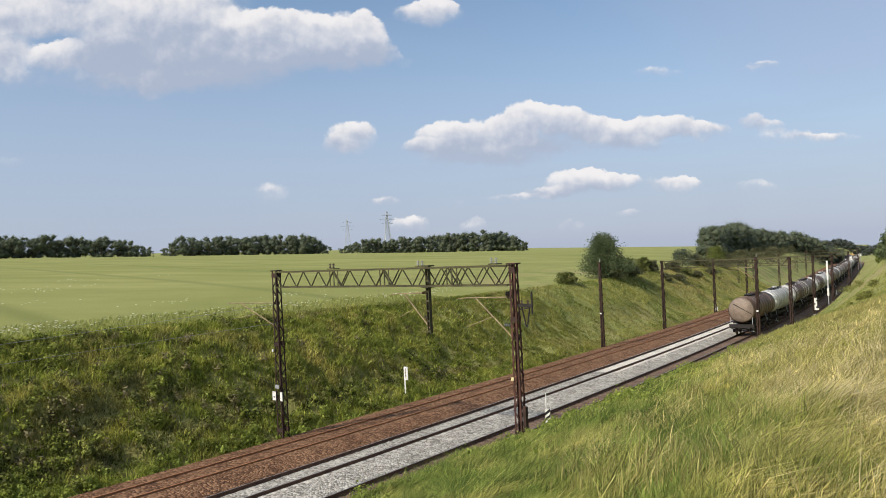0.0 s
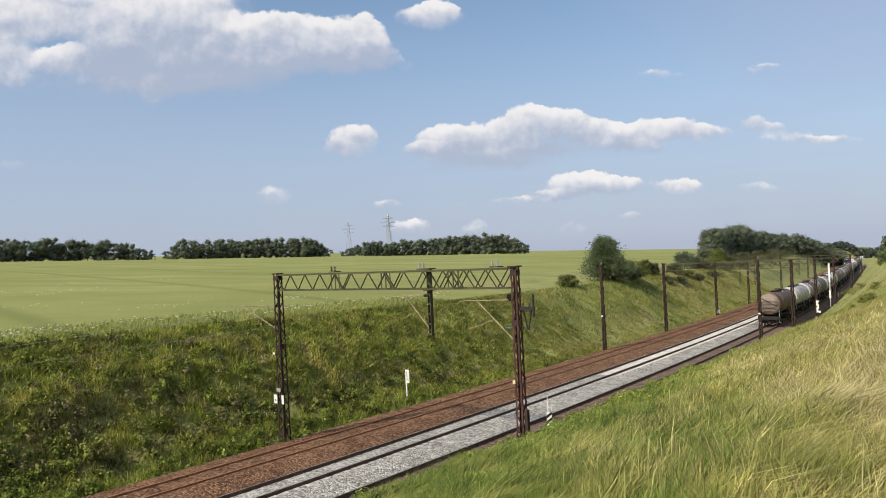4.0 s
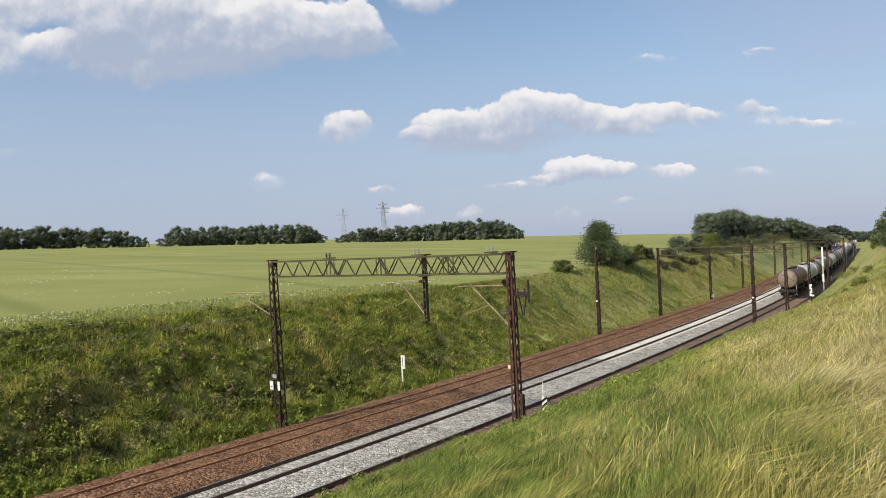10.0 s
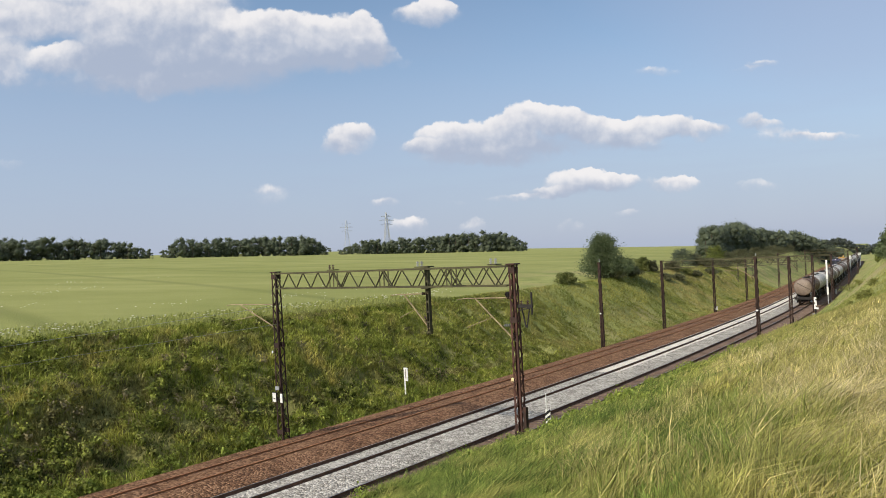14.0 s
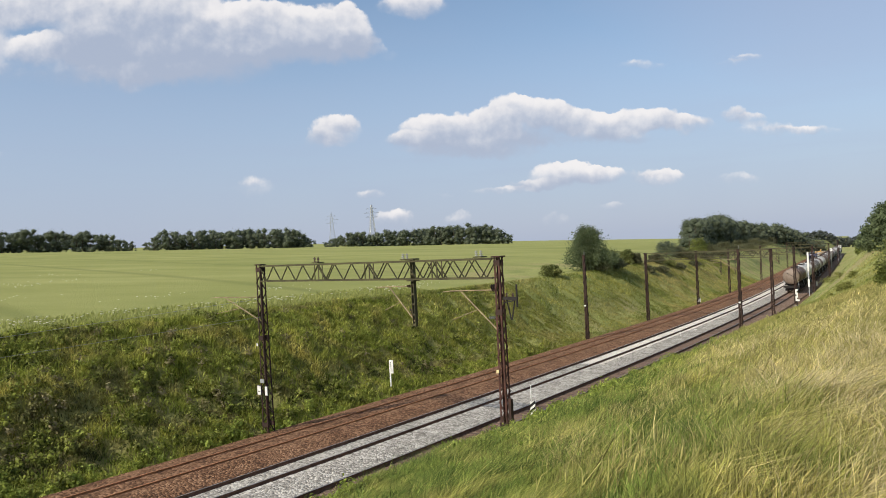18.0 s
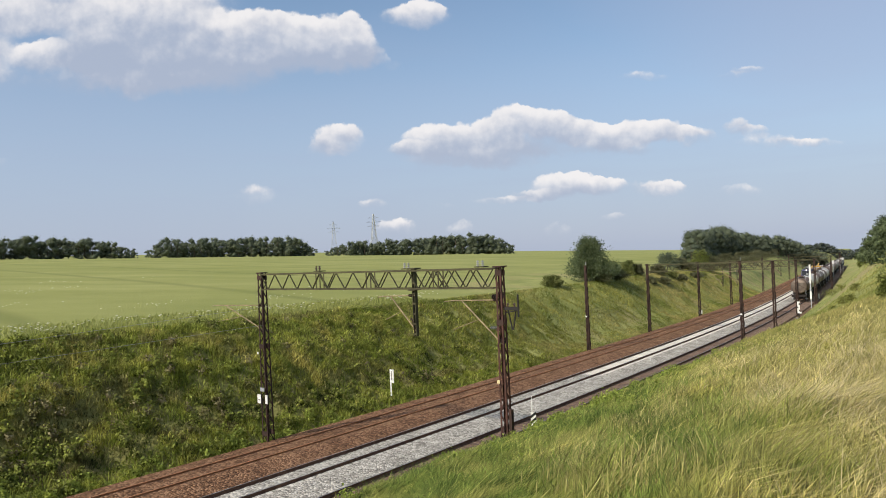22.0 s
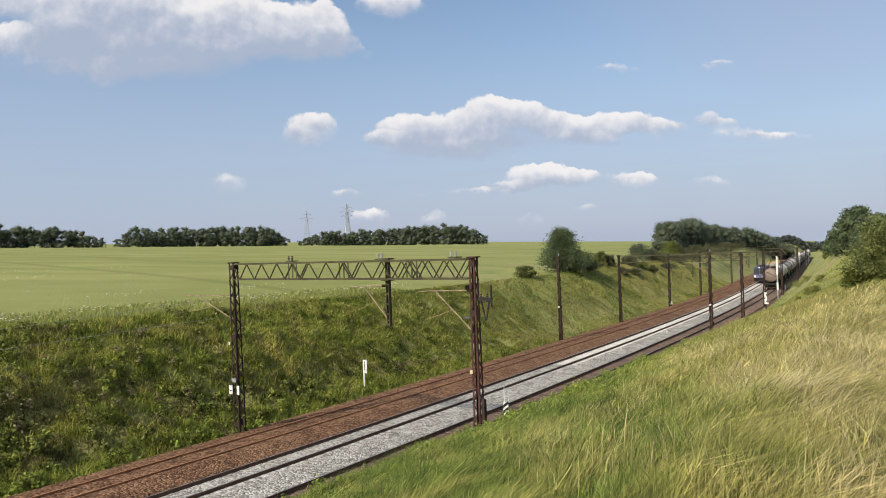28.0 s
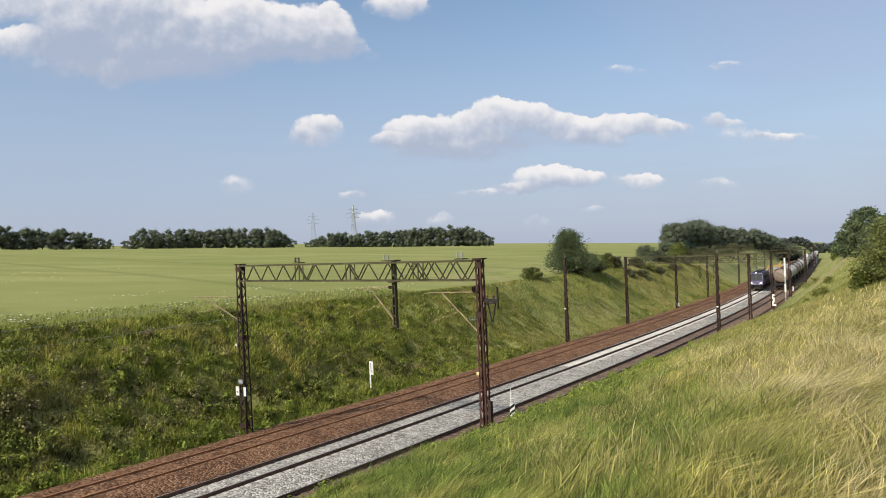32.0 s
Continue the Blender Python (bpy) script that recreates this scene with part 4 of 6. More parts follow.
        part("stake", Shape().tube((0, 0, -0.1), (0.12 * a, 0, h), 0.022, seg=6), M["white"], t)
        part("crossbar", Shape().bar((-0.16, 0, h * 0.8), (0.16, 0.05, h * (0.8 + 0.3 * a)), 0.035), M["white"], t)
    # tall white signal mast
    p = stand(140.0, -7.6)
    t = thing("signal_mast", "tall white signal mast with dark middle section", "signal", m=Matrix.Translation(p) @ Matrix.Rotation(-0.6, 4, "Z"))
    part("upper_mast", Shape().box((0, 0, 6.2), (0.27, 0.24, 3.4)), M["white"], t)
    part("middle_mast", Shape().box((0, 0, 3.8), (0.22, 0.22, 1.4)), M["galv"], t)
    part("lower_mast", Shape().box((0, 0, 2.4), (0.30, 0.26, 1.4)), M["white"], t)
    part("ladder_hoop", Shape().box((-0.2, 0, 4.9), (0.3, 0.3, 0.06)).box((0, 0, 0.8), (0.14, 0.14, 1.8)), M["galv"], t)
    # far signals
    for s, n, h in ((255, -6.4, 6.4), (300, -7.4, 6.6), (340, -7.4, 6.0)):
        p = stand(s, n)
        t = thing("signal_mast", "distant white trackside signal", "signal", m=Matrix.Translation(p) @ Matrix.Rotation(-0.6, 4, "Z"))
        part("post", Shape().tube((0, 0, -0.1), (0, 0, h), 0.09, seg=8), M["galv"], t)
        part("head", Shape().box((0, -0.1, h - 0.4), (0.6 if h > 5 else 0.3, 0.25, 1.0 if h > 5 else 0.4)), M["white"], t)
        part("hood", Shape().box((0, -0.3, h - 0.4), (0.18, 0.2, 0.16)), M["black"], t)
    for s in (166,):
        p = stand(s, -6.9)
        t = thing("marker_post", "low white trackside marker post", "marker post", m=Matrix.Translation(p))
        part("post", Shape().box((0, 0, 0.5), (0.22, 0.16, 1.3)), M["white"], t)
        part("cap", Shape().box((0, 0, 1.18), (0.26, 0.20, 0.08)), M["concrete"], t)


make_posts()


# ---------------------------------------------------------------- pylons
def make_pylon(d, bearing, h, label, gauge=1.0):
    x, y = d * math.sin(radians(bearing)), d * math.cos(radians(bearing))
    t = thing("power_pylon", label, "pylon", "pylons beyond the field", m=Matrix.Translation((x, y, gz(x, y))) @ Matrix.Rotation(0.3, 4, "Z"))

    def half(z):
        return np.interp(z / h, [0, 0.42, 1], [0.125 * h, 0.055 * h, 0.012 * h])
    levels = [0, 0.15, 0.28, 0.38, 0.46, 0.54, 0.62, 0.7, 0.78, 0.86, 0.93, 1.0]
    for a in (-1, 1):
        for b in (-1, 1):
            leg = Shape()
            for z0, z1 in zip(levels, levels[1:]):
                z0, z1 = z0 * h, z1 * h
                leg.bar((a * half(z0), b * half(z0), z0), (a * half(z1), b * half(z1), z1), 0.30 * gauge)
            part("leg", leg, M["galv"], t)
    lace = Shape()
    for z0, z1 in zip(levels, levels[1:]):
        z0, z1 = z0 * h, z1 * h
        p, q = half(z0), half(z1)
        for (a, b), (c, e) in (((-1, -1), (1, -1)), ((1, -1), (1, 1)), ((1, 1), (-1, 1)), ((-1, 1), (-1, -1))):
            lace.bar((a * p, b * p, z0), (c * q, e * q, z1), 0.14 * gauge)
            lace.bar((c * p, e * p, z0), (a * q, b * q, z1), 0.14 * gauge)
            lace.bar((a * q, b * q, z1), (c * q, e * q, z1), 0.14 * gauge)
    part("bracing", lace, M["galv"], t)
    for z, w in ((0.70, 0.15), (0.80, 0.19), (0.90, 0.13)):
        arm = Shape()
        arm.bar((-w * h, 0, z * h), (w * h, 0, z * h), 0.28)
        arm.bar((-w * h, 0, z * h), (0, 0, z * h + 0.045 * h), 0.16)
        arm.bar((w * h, 0, z * h), (0, 0, z * h + 0.045 * h), 0.16)
        part("crossarm", arm, M["galv"], t)
    return t


make_pylon(640, -4.4, 37, "tall grey lattice power pylon beyond the crop field")
make_pylon(1000, -7.6, 50, "slender grey lattice power pylon in the far distance", 0.7)

# ---------------------------------------------------------------- trees, bushes and woods
def leaf_cloud(name, blobs, count, size, mat, seed, flat=0.85, core=0.55):
    """Leaves as small bent quads, spread over the shells of many blobs (x, y, z, radius)."""
    rng = np.random.default_rng(seed)
    blobs = np.asarray(blobs, float)
    w = blobs[:, 3] ** 2
    pick = rng.choice(len(blobs), count, p=w / w.sum())
    c, r = blobs[pick, :3], blobs[pick, 3]
    d = rng.normal(size=(count, 3))
    d /= np.linalg.norm(d, axis=1, keepdims=True)
    shell = r * rng.uniform(0.45, 1.0, count) ** 0.6 * (1 + 0.16 * rng.normal(size=count))
    p = c + d * shell[:, None] * np.array([1, 1, flat])
    u = rng.normal(size=(count, 3)) + 0.3 * d
    u -= (u * d).sum(1, keepdims=True) * d * 0.55
    u /= np.linalg.norm(u, axis=1, keepdims=True)
    v = np.cross(u, d + 0.5 * rng.normal(size=(count, 3)))
    v /= np.linalg.norm(v, axis=1, keepdims=True) + 1e-9
    sz = size * rng.uniform(0.55, 1.3, count)[:, None]
    verts = np.stack([p - u * sz * 0.5, p + v * sz * 0.32, p + u * sz * 0.5, p - v * sz * 0.32], 1).reshape(-1, 3)
    # dense hearts of the clumps, eight-sided
    octa = np.array([(1, 0, 0), (0, 1, 0), (-1, 0, 0), (0, -1, 0), (0, 0, 1), (0, 0, -1)], float) * np.array([1, 1, flat])
    heart = (blobs[:, None, :3] + octa[None] * (blobs[:, 3] * core)[:, None, None] * rng.uniform(0.8, 1.15, (len(blobs), 6, 1))).reshape(-1, 3)
    face = np.array([(0, 1, 4, 4), (1, 2, 4, 4), (2, 3, 4, 4), (3, 0, 4, 4), (1, 0, 5, 5), (2, 1, 5, 5), (3, 2, 5, 5), (0, 3, 5, 5)])[:, :3]
    tri = (face[None] + (np.arange(len(blobs)) * 6)[:, None, None]).reshape(-1, 3) + len(verts)
    quads = np.arange(count * 4).reshape(-1, 4)
    tris = np.concatenate([quads[:, [0, 1, 2]], quads[:, [0, 2, 3]], tri])
    return quick_mesh(name, np.concatenate([verts, heart]), tris, mat)


def crown_blobs(rng, h, w, low, k, taper=0.5):
    """Clumps of a crown: h high, w wide, from height low up; taper narrows the top."""
    out = []
    for _ in range(k):
        f = rng.uniform(0, 1) ** 0.85
        wide = w / 2 * (1 - taper * f) * math.sqrt(max(0.05, 1 - (2 * f - 0.75) ** 2 * 0.45))
        a, q = rng.uniform(0, 6.283), math.sqrt(rng.uniform(0.05, 1))
        r = w * rng.uniform(0.11, 0.20) * (1 - 0.35 * f)
        out.append((math.cos(a) * q * wide * 0.82, math.sin(a) * q * wide * 0.82, low + (h - low - r) * f, r))
    return out


def spray_cloud(name, h, w, cone, count, size, mat, seed):
    """A crown of leafy sprays that rise from the stem to a rounded or conical outline."""
    rng = np.random.default_rng(seed)
    k = max(60, count // 38)
    z0 = h * rng.uniform(0.0, 0.80, k) ** 1.15
    a = rng.uniform(0, 6.283, k)
    f = z0 / h
    lobe = 1 + 0.22 * np.sin(3 * a + seed) + 0.18 * np.sin(5 * a + 2.0 * seed + 4 * f)
    reach = w / 2 * (1 - f) ** cone * rng.uniform(0.55, 1.12, k) * lobe
    rise = (0.10 + 0.16 * rng.uniform(0, 1, k)) * h * (1 - f) ** 0.4
    tip = np.stack([np.cos(a) * reach, np.sin(a) * reach, np.minimum(z0 + rise, h * rng.uniform(0.97, 1.03, k))], -1)
    root = np.stack([0 * a, 0 * a, z0 * 0.9], -1)
    pick = rng.integers(0, k, count)
    t = rng.uniform(0.12, 1.0, count) ** 0.55
    p = root[pick] + (tip - root)[pick] * t[:, None]
    spread = (0.035 + 0.05 * (1 - t)) * w
    p = p + rng.normal(size=(count, 3)) * spread[:, None] * np.array([1, 1, 0.8])
    p[:, 2] = np.maximum(p[:, 2], 0.02)
    d = (tip - root)[pick] / (np.linalg.norm((tip - root)[pick], axis=1, keepdims=True) + 1e-6)
    u = d + 0.7 * rng.normal(size=(count, 3))
    u /= np.linalg.norm(u, axis=1, keepdims=True)
    v = np.cross(u, rng.normal(size=(count, 3)))
    v /= np.linalg.norm(v, axis=1, keepdims=True) + 1e-9
    sz = size * rng.uniform(0.6, 1.3, count)[:, None]
    verts = np.stack([p - u * sz * 0.5, p + v * sz * 0.3, p + u * sz * 0.5, p - v * sz * 0.3], 1).reshape(-1, 3)
    return quick_mesh(name, verts, np.arange(count * 4).reshape(-1, 4), mat)


def make_tree(place, h, w, seed, label, category="tree", name="tree", mat="leaf_tree", low=0.12, taper=0.5, count=7000, size=0.30, group="", k=46, cone=0.0):
    rng = np.random.default_rng(seed)
    t = thing(name, label, category, group, m=Matrix.Translation(place))
    sh = Shape()
    sh.tube((0, 0, -0.3), (0.04 * h, 0.02 * h, h * 0.45), 0.030 * h, 0.016 * h, 8)
    sh.tube((0.04 * h, 0.02 * h, h * 0.45), (0.02 * h, -0.01 * h, h * 0.86), 0.016 * h, 0.004 * h, 7)
    for i in range(9):
        a, z = i * 2.4, h * (0.16 + 0.07 * i)
        e = w * 0.34 * (1 - 0.06 * i)
        sh.tube((0.03 * h, 0.01 * h, z), (math.cos(a) * e, math.sin(a) * e, z + 0.14 * h), 0.010 * h, 0.002 * h, 5)
    part("trunk", sh, M["bark"], t, "brown trunk with limbs")
    if cone:
        part("crown", spray_cloud("crown", h, w, cone, count, size, M[mat], seed), None, t)
        return t
    part("crown", leaf_cloud("crown", crown_blobs(rng, h, w, low * h, k, taper), count, size, M[mat], seed), None, t)
    return t


def sight(bearing, n):
    """The place on the line n to the left of the track that shows at a bearing, in degrees from the first view's axis."""
    lo, hi = -50.0, 900.0
    for _ in range(40):
        mid = (lo + hi) / 2
        p = at(mid, n)
        if math.degrees(math.atan2(p.x, p.y)) < bearing:
            lo = mid
        else:
            hi = mid
    p = at(lo, n)
    return Vector((p.x, p.y, gz(p.x, p.y)))


def polar(bearing, d):
    x, y = d * math.sin(radians(bearing)), d * math.cos(radians(bearing))
    return Vector((x, y, gz(x, y)))


def make_wood(b0, b1, d0, d1, h0, h1, seed, label, mat="leaf_wood", size=0.60, density=430, rows=4):
    """A distant wood: many crowns side by side over dark trunks."""
    rng = np.random.default_rng(seed)
    blobs, sh = [], Shape()
    span = abs(radians(b1 - b0)) * (d0 + d1) / 2
    k = int(span / 3.4)
    for row in range(rows):
        for i in range(k):
            f = (i + rng.uniform(0, 1)) / k
            b = b0 + (b1 - b0) * f
            d = d0 + (d1 - d0) * f + row * 7 + rng.uniform(-3, 3)
            p = polar(b, d)
            edge = min(1, 0.45 + 4.5 * min(f, 1 - f))
            h = (h0 + (h1 - h0) * f) * rng.uniform(0.78, 1.08) * edge
            if rng.uniform() < 0.5 and row == 0:
                sh.tube(p - Vector((0, 0, 0.5)), p + Vector((0, 0, h * 0.7)), 0.22, 0.1, 5, False)
            for _ in range(6):
                r = h * rng.uniform(0.12, 0.24)
                z = rng.uniform(r * 0.2, h - r)
                blobs.append((p.x + rng.uniform(-2.2, 2.2), p.y + rng.uniform(-2.2, 2.2), p.z + z, r))
    t = thing("wood", label, "wood", "woods round the field", kind="stuff")
    part("trunks", sh, M["bark"], t)
    part("foliage", leaf_cloud("foliage", blobs, int(k * rows * density), size, M[mat], seed, 0.85, 0.70), None, t)
    return t


make_wood(-46, -22.3, 500, 530, 16.8, 15.8, 21, "dark green wood on the horizon of the crop field")
make_wood(-21.6, -9.2, 520, 540, 14.8, 16.4, 22, "dark green wood with rounded crowns beyond the field")
make_wood(-8.3, 6.7, 540, 540, 10.8, 18.6, 23, "dark green wood rising towards one end beyond the field")


def make_line_wood():
    """The wood beside the line, on the top of the cutting."""
    rng = np.random.default_rng(31)
    blobs, sh = [], Shape()
    for i in range(190):
        f = rng.uniform(0, 1)
        p = polar(20.3 + 8.9 * f, 215 + 210 * f + rng.uniform(0, 34))
        h = (11.6 - 2.2 * f) * rng.uniform(0.86, 1.06) * min(1, 0.7 + 6 * f)
        if abs(f - 0.27) < 0.03:
            h *= 1.28
        sh.tube(p - Vector((0, 0, 0.4)), p + Vector((0, 0, h * 0.7)), 0.2, 0.08, 6, False)
        for _ in range(9):
            r = h * rng.uniform(0.14, 0.24)
            blobs.append((p.x + rng.uniform(-2.3, 2.3), p.y + rng.uniform(-2.3, 2.3), p.z + rng.uniform(r * 0.6, h - r), r))
    t = thing("wood", "dense green wood beside the railway on the bank top", "wood", "woods round the field", kind="stuff")
    part("trunks", sh, M["bark"], t)
    part("foliage", leaf_cloud("foliage", blobs, 150000, 0.42, M["leaf_wood"], 31, 0.85, 0.68), None, t)


make_line_wood()
# the haze of distance is mixed into this greyer leaf colour
M["leaf_far"] = leafy("haze_tinted_leaves", (0.115, 0.135, 0.11), (0.085, 0.10, 0.085))
make_wood(27.2, 40.0, 900, 960, 13.0, 14.0, 24, "far wood with haze tinted into its leaves, at the end of the straight line", "leaf_far", 1.1, 160, 3)

BUSHES = "bushes on the bank tops"


def make_bushes():
    make_tree(sight(12.75, 19.6), 7.7, 9.2, 41, "young leafy tree on the brow of the cutting", count=22000, size=0.24, cone=1.0)
    rows = (  # bearing, n, height, width, material
        (13.3, 18.6, 2.6, 4.2, "leaf_dark"), (14.6, 18.2, 2.0, 4.6, "leaf_dark"), (14.4, 21, 3.3, 4.0, "leaf_bush"), (15.6, 20.4, 3.0, 3.6, "leaf_bush"),
        (16.3, 19.4, 2.4, 3.0, "leaf_dark"), (9.7, 19.3, 1.7, 3.4, "leaf_bush"), (18.6, 22.5, 4.2, 6.4, "leaf_wood"), (19.6, 20.5, 3.0, 4.4, "leaf_dark"),
        (17.9, 18.2, 2.0, 3.4, "leaf_dark"), (20.3, 18.4, 2.2, 4.6, "leaf_dark"), (21.0, 21.5, 5.0, 5.6, "leaf_light"), (21.8, 19.2, 3.0, 5.0, "leaf_dark"),
        (22.8, 20.0, 3.4, 5.4, "leaf_dark"), (23.8, 20.5, 3.2, 6.0, "leaf_dark"), (24.8, 20.5, 3.4, 7.0, "leaf_dark"), (25.8, 20.5, 3.6, 8.0, "leaf_dark"),
        (21.4, 17.6, 2.0, 6.0, "leaf_dark"), (22.6, 17.6, 2.2, 7.0, "leaf_dark"), (23.6, 17.6, 2.4, 8.0, "leaf_dark"), (17.3, 16.2, 1.3, 2.4, "leaf_dark"), (18.3, 15.4, 1.4, 2.6, "leaf_dark"), (18.9, 16.6, 1.3, 2.4, "leaf_bush"), (19.6, 15.6, 1.3, 2.6, "leaf_dark"), (20.6, 16.0, 1.2, 2.8, "leaf_dark"), (24.5, 17.6, 2.6, 9.0, "leaf_dark"), (25.3, 17.6, 2.8, 10.0, "leaf_dark"))
    for i, (b, n, h, w, mat) in enumerate(rows):
        label = {"leaf_dark": "dark low shrub on the brow of the cutting", "leaf_bush": "green bush on the brow of the cutting", "leaf_wood": "rounded dark green bush on the bank top", "leaf_light": "light green bush before the wood"}[mat]
        make_tree(sight(b, n), h, w, 60 + i, label, "bush", "bush", mat, 0.0, 0.35, 4200, 0.24, BUSHES, 34, 0.42)
    # near side of the cutting
    near = (  # bearing, distance, height, width, material, label
        (35.6, 29.5, 2.5, 2.9, "leaf_bush", "yellow-green bush on the near bank"), (38.6, 28.5, 3.0, 3.8, "leaf_bush", "tall yellow-green bush on the near bank"),
        (33.9, 30.5, 1.1, 1.7, "leaf_light", "low pale bush in the bank grass"), (36.6, 33.0, 2.9, 3.2, "leaf_bush", "tall yellow-green bush on the near bank"),
        (32.7, 92.0, 4.0, 5.0, "leaf_tree", "dense green bush on the crest of the cutting"), (33.5, 84.0, 5.2, 6.0, "leaf_tree", "dense green bush on the crest of the cutting"), (34.8, 78.0, 4.2, 6.0, "leaf_tree", "large dense green bush on the crest of the cutting"),
        (36.3, 74.0, 4.2, 6.6, "leaf_tree", "dense green bush on the crest of the cutting"), (38.8, 72.0, 4.4, 7.0, "leaf_tree", "dense green bush on the crest of the cutting"),
        (31.9, 120.0, 1.6, 3.0, "leaf_light", "green bush farther along the crest"))
    for i, (b, d, h, w, mat, label) in enumerate(near):
        make_tree(polar(b, d), h, w, 90 + i, label, "bush", "bush", mat, 0.0, 0.45, 15000 if d < 50 else 10000, 0.10 if d < 50 else 0.24, BUSHES, 60, 0.45 if d < 50 else 0.0)
    for i, (b, d, h, w) in enumerate(((30.4, 52, 0.55, 1.1), (30.8, 51, 0.6, 1.0), (29.7, 46, 0.4, 0.5), (31.2, 60, 0.7, 1.2), (27.6, 58, 0.5, 1.2), (30.3, 84, 0.8, 2.0), (29.7, 92, 0.8, 2.2))):
        make_tree(polar(b, d), h, w, 120 + i, "low olive shrub on the grassy slope", "shrub", "shrub", "leaf_slope", 0.0, 0.3, 650, 0.10, "shrubs on the slope", 16, 0.7)


make_bushes()


# ---------------------------------------------------------------- grass
def blades(name, x, y, h, w, lean, mat, seed, bend=0.5, droop=0.0):
    """Grass blades in two joints that lean with the wind; lean is a way on the ground per blade."""
    rng = np.random.default_rng(seed)
    k = len(x)
    z = ground_z(x, y) - 0.03
    base = np.stack([x, y, z], -1)
    a = rng.uniform(0, 6.283, k)
    side = np.stack([np.cos(a), np.sin(a), 0 * a], -1) * (w / 2)[:, None]
    up = np.array([0, 0, 1.0])
    ln = np.concatenate([lean, np.zeros((k, 1))], 1)
    mid = base + (up * 0.58 + ln * 0.25 * bend) * h[:, None]
    tip = mid + (up * (0.42 - droop) + ln * 0.75 * bend) * h[:, None]
    v = np.stack([base - side, base + side, mid - side * 0.8, mid + side * 0.8, tip - side * 0.15, tip + side * 0.15], 1).reshape(-1, 3)
    i = np.arange(k)[:, None] * 6
    q = np.concatenate([i + np.array([[0, 1, 3, 2]]), i + np.array([[2, 3, 5, 4]])], 0)
    return quick_mesh(name, v, q, mat)


def make_grass():
    rng = np.random.default_rng(5)
    # near bank, thinning out with the distance from where the camera stands
    pts = []
    for r0, r1, clumps, each in ((3.2, 8, 60, 80), (8, 14, 40, 68), (14, 24, 20, 52), (24, 42, 9, 34), (42, 75, 3.0, 18), (75, 130, 0.9, 10)):
        b0, b1 = radians(-26 if r1 > 20 else -8), radians(43)
        k = int((r1 * r1 - r0 * r0) / 2 * (b1 - b0) * clumps)
        r = np.sqrt(rng.uniform(r0 * r0, r1 * r1, k))
        b = rng.uniform(b0, b1, k)
        c = np.stack([r * np.sin(b), r * np.cos(b), r, rng.uniform(0.55, 1.35, k), rng.normal(size=k), rng.normal(size=k)], -1)
        cs, cn = to_sn(c[:, 0], c[:, 1])
        c = c[cn < -np.interp(cs, [0, 30, 45, 60, 85, 120, 170], [6.0, 6.2, 6.9, 7.7, 8.3, 7.7, 7.2])]
        c = np.repeat(c, each, axis=0)
        c[:, :2] += rng.normal(size=(len(c), 2)) * (0.05 + 0.010 * c[:, 2:3])
        pts.append(c)
    p = np.concatenate(pts)
    s, n = to_sn(p[:, 0], p[:, 1])
    edge = np.interp(s, [3, 4.4, 6.3, 9, 13, 20, 30, 45], [-25.0, -24.9, -24.5, -23.7, -22.2, -19.4, -17.4, -14.2])
    patch = waves(p[:, 0], p[:, 1], 7.0, 11) * 0.6 + waves(p[:, 0], p[:, 1], 2.4, 12) * 0.4 + (edge - n - 0.7) * 0.42 + 0.35 * p[:, 4] + 0.3 * rng.normal(size=len(n))
    low = n + 1.2 * waves(p[:, 0], p[:, 1], 6.0, 23) + 0.8 * p[:, 5] > edge
    pale = (patch > 0.22) & ~low
    heads = pale & (p[:, 5] > 0.45) & (rng.uniform(size=len(n)) < np.interp(p[:, 2], [6, 12, 18], [0.8, 0.4, 0.10]))
    far = p[:, 2] + 4 * rng.normal(size=len(n)) > 24
    heads = heads & ~far
    fresh = low & (p[:, 4] > 0.7)
    r = p[:, 2]
    wide = np.clip(0.0034 + r * 0.00070, 0.0055, 0.06)
    wind = np.stack([0.85 + 0.3 * waves(p[:, 0], p[:, 1], 3.0, 13) + 0.5 * p[:, 4], 0.25 + 0.4 * waves(p[:, 0], p[:, 1], 4.0, 14) + 0.5 * p[:, 5]], -1) + 0.40 * rng.normal(size=(len(n), 2))
    hh = rng.uniform(0.10, 0.36, len(n)) * p[:, 3] * np.where(pale | low, 1.0, 0.75) * (1 + 0.25 * waves(p[:, 0], p[:, 1], 5.0, 15)) * np.interp(r, [5, 13, 22, 45, 80], [0.75, 0.92, 0.72, 0.55, 0.45])
    for name, sel, mat, k, label in (
        ("foot_grass", low & ~fresh, "blade_foot", 1.0, "dense green grass at the foot of the near bank"),
        ("bank_grass", (~pale & ~low) | fresh, "blade", 1.0, "tall green grass on the near bank"),
        ("seed_heads", heads, "blade_seed", 1.2, "bright ripe seed heads among the bank grass"),
        ("slope_grass", pale & ~heads & far, "blade_soft", 1.0, "soft pale green grass along the near bank"),
        ("seeding_grass", pale & ~heads & ~far, "blade_pale", 1.12, "pale seeding grass bent by the wind on the near bank"),
    ):
        me = blades(name, p[sel, 0], p[sel, 1], hh[sel] * k, wide[sel], wind[sel], M[mat], 3, 1.05 if k > 1 else 0.8, 0.16 if k > 1 else 0.08)
        tagged(new(name, me), label, "grass", kind="stuff")
    # field bank: bands of rank grass, nettles and paler grass that run along it
    def bank_band(s, n):
        """Where the bank is pale (high) or dark (low)."""
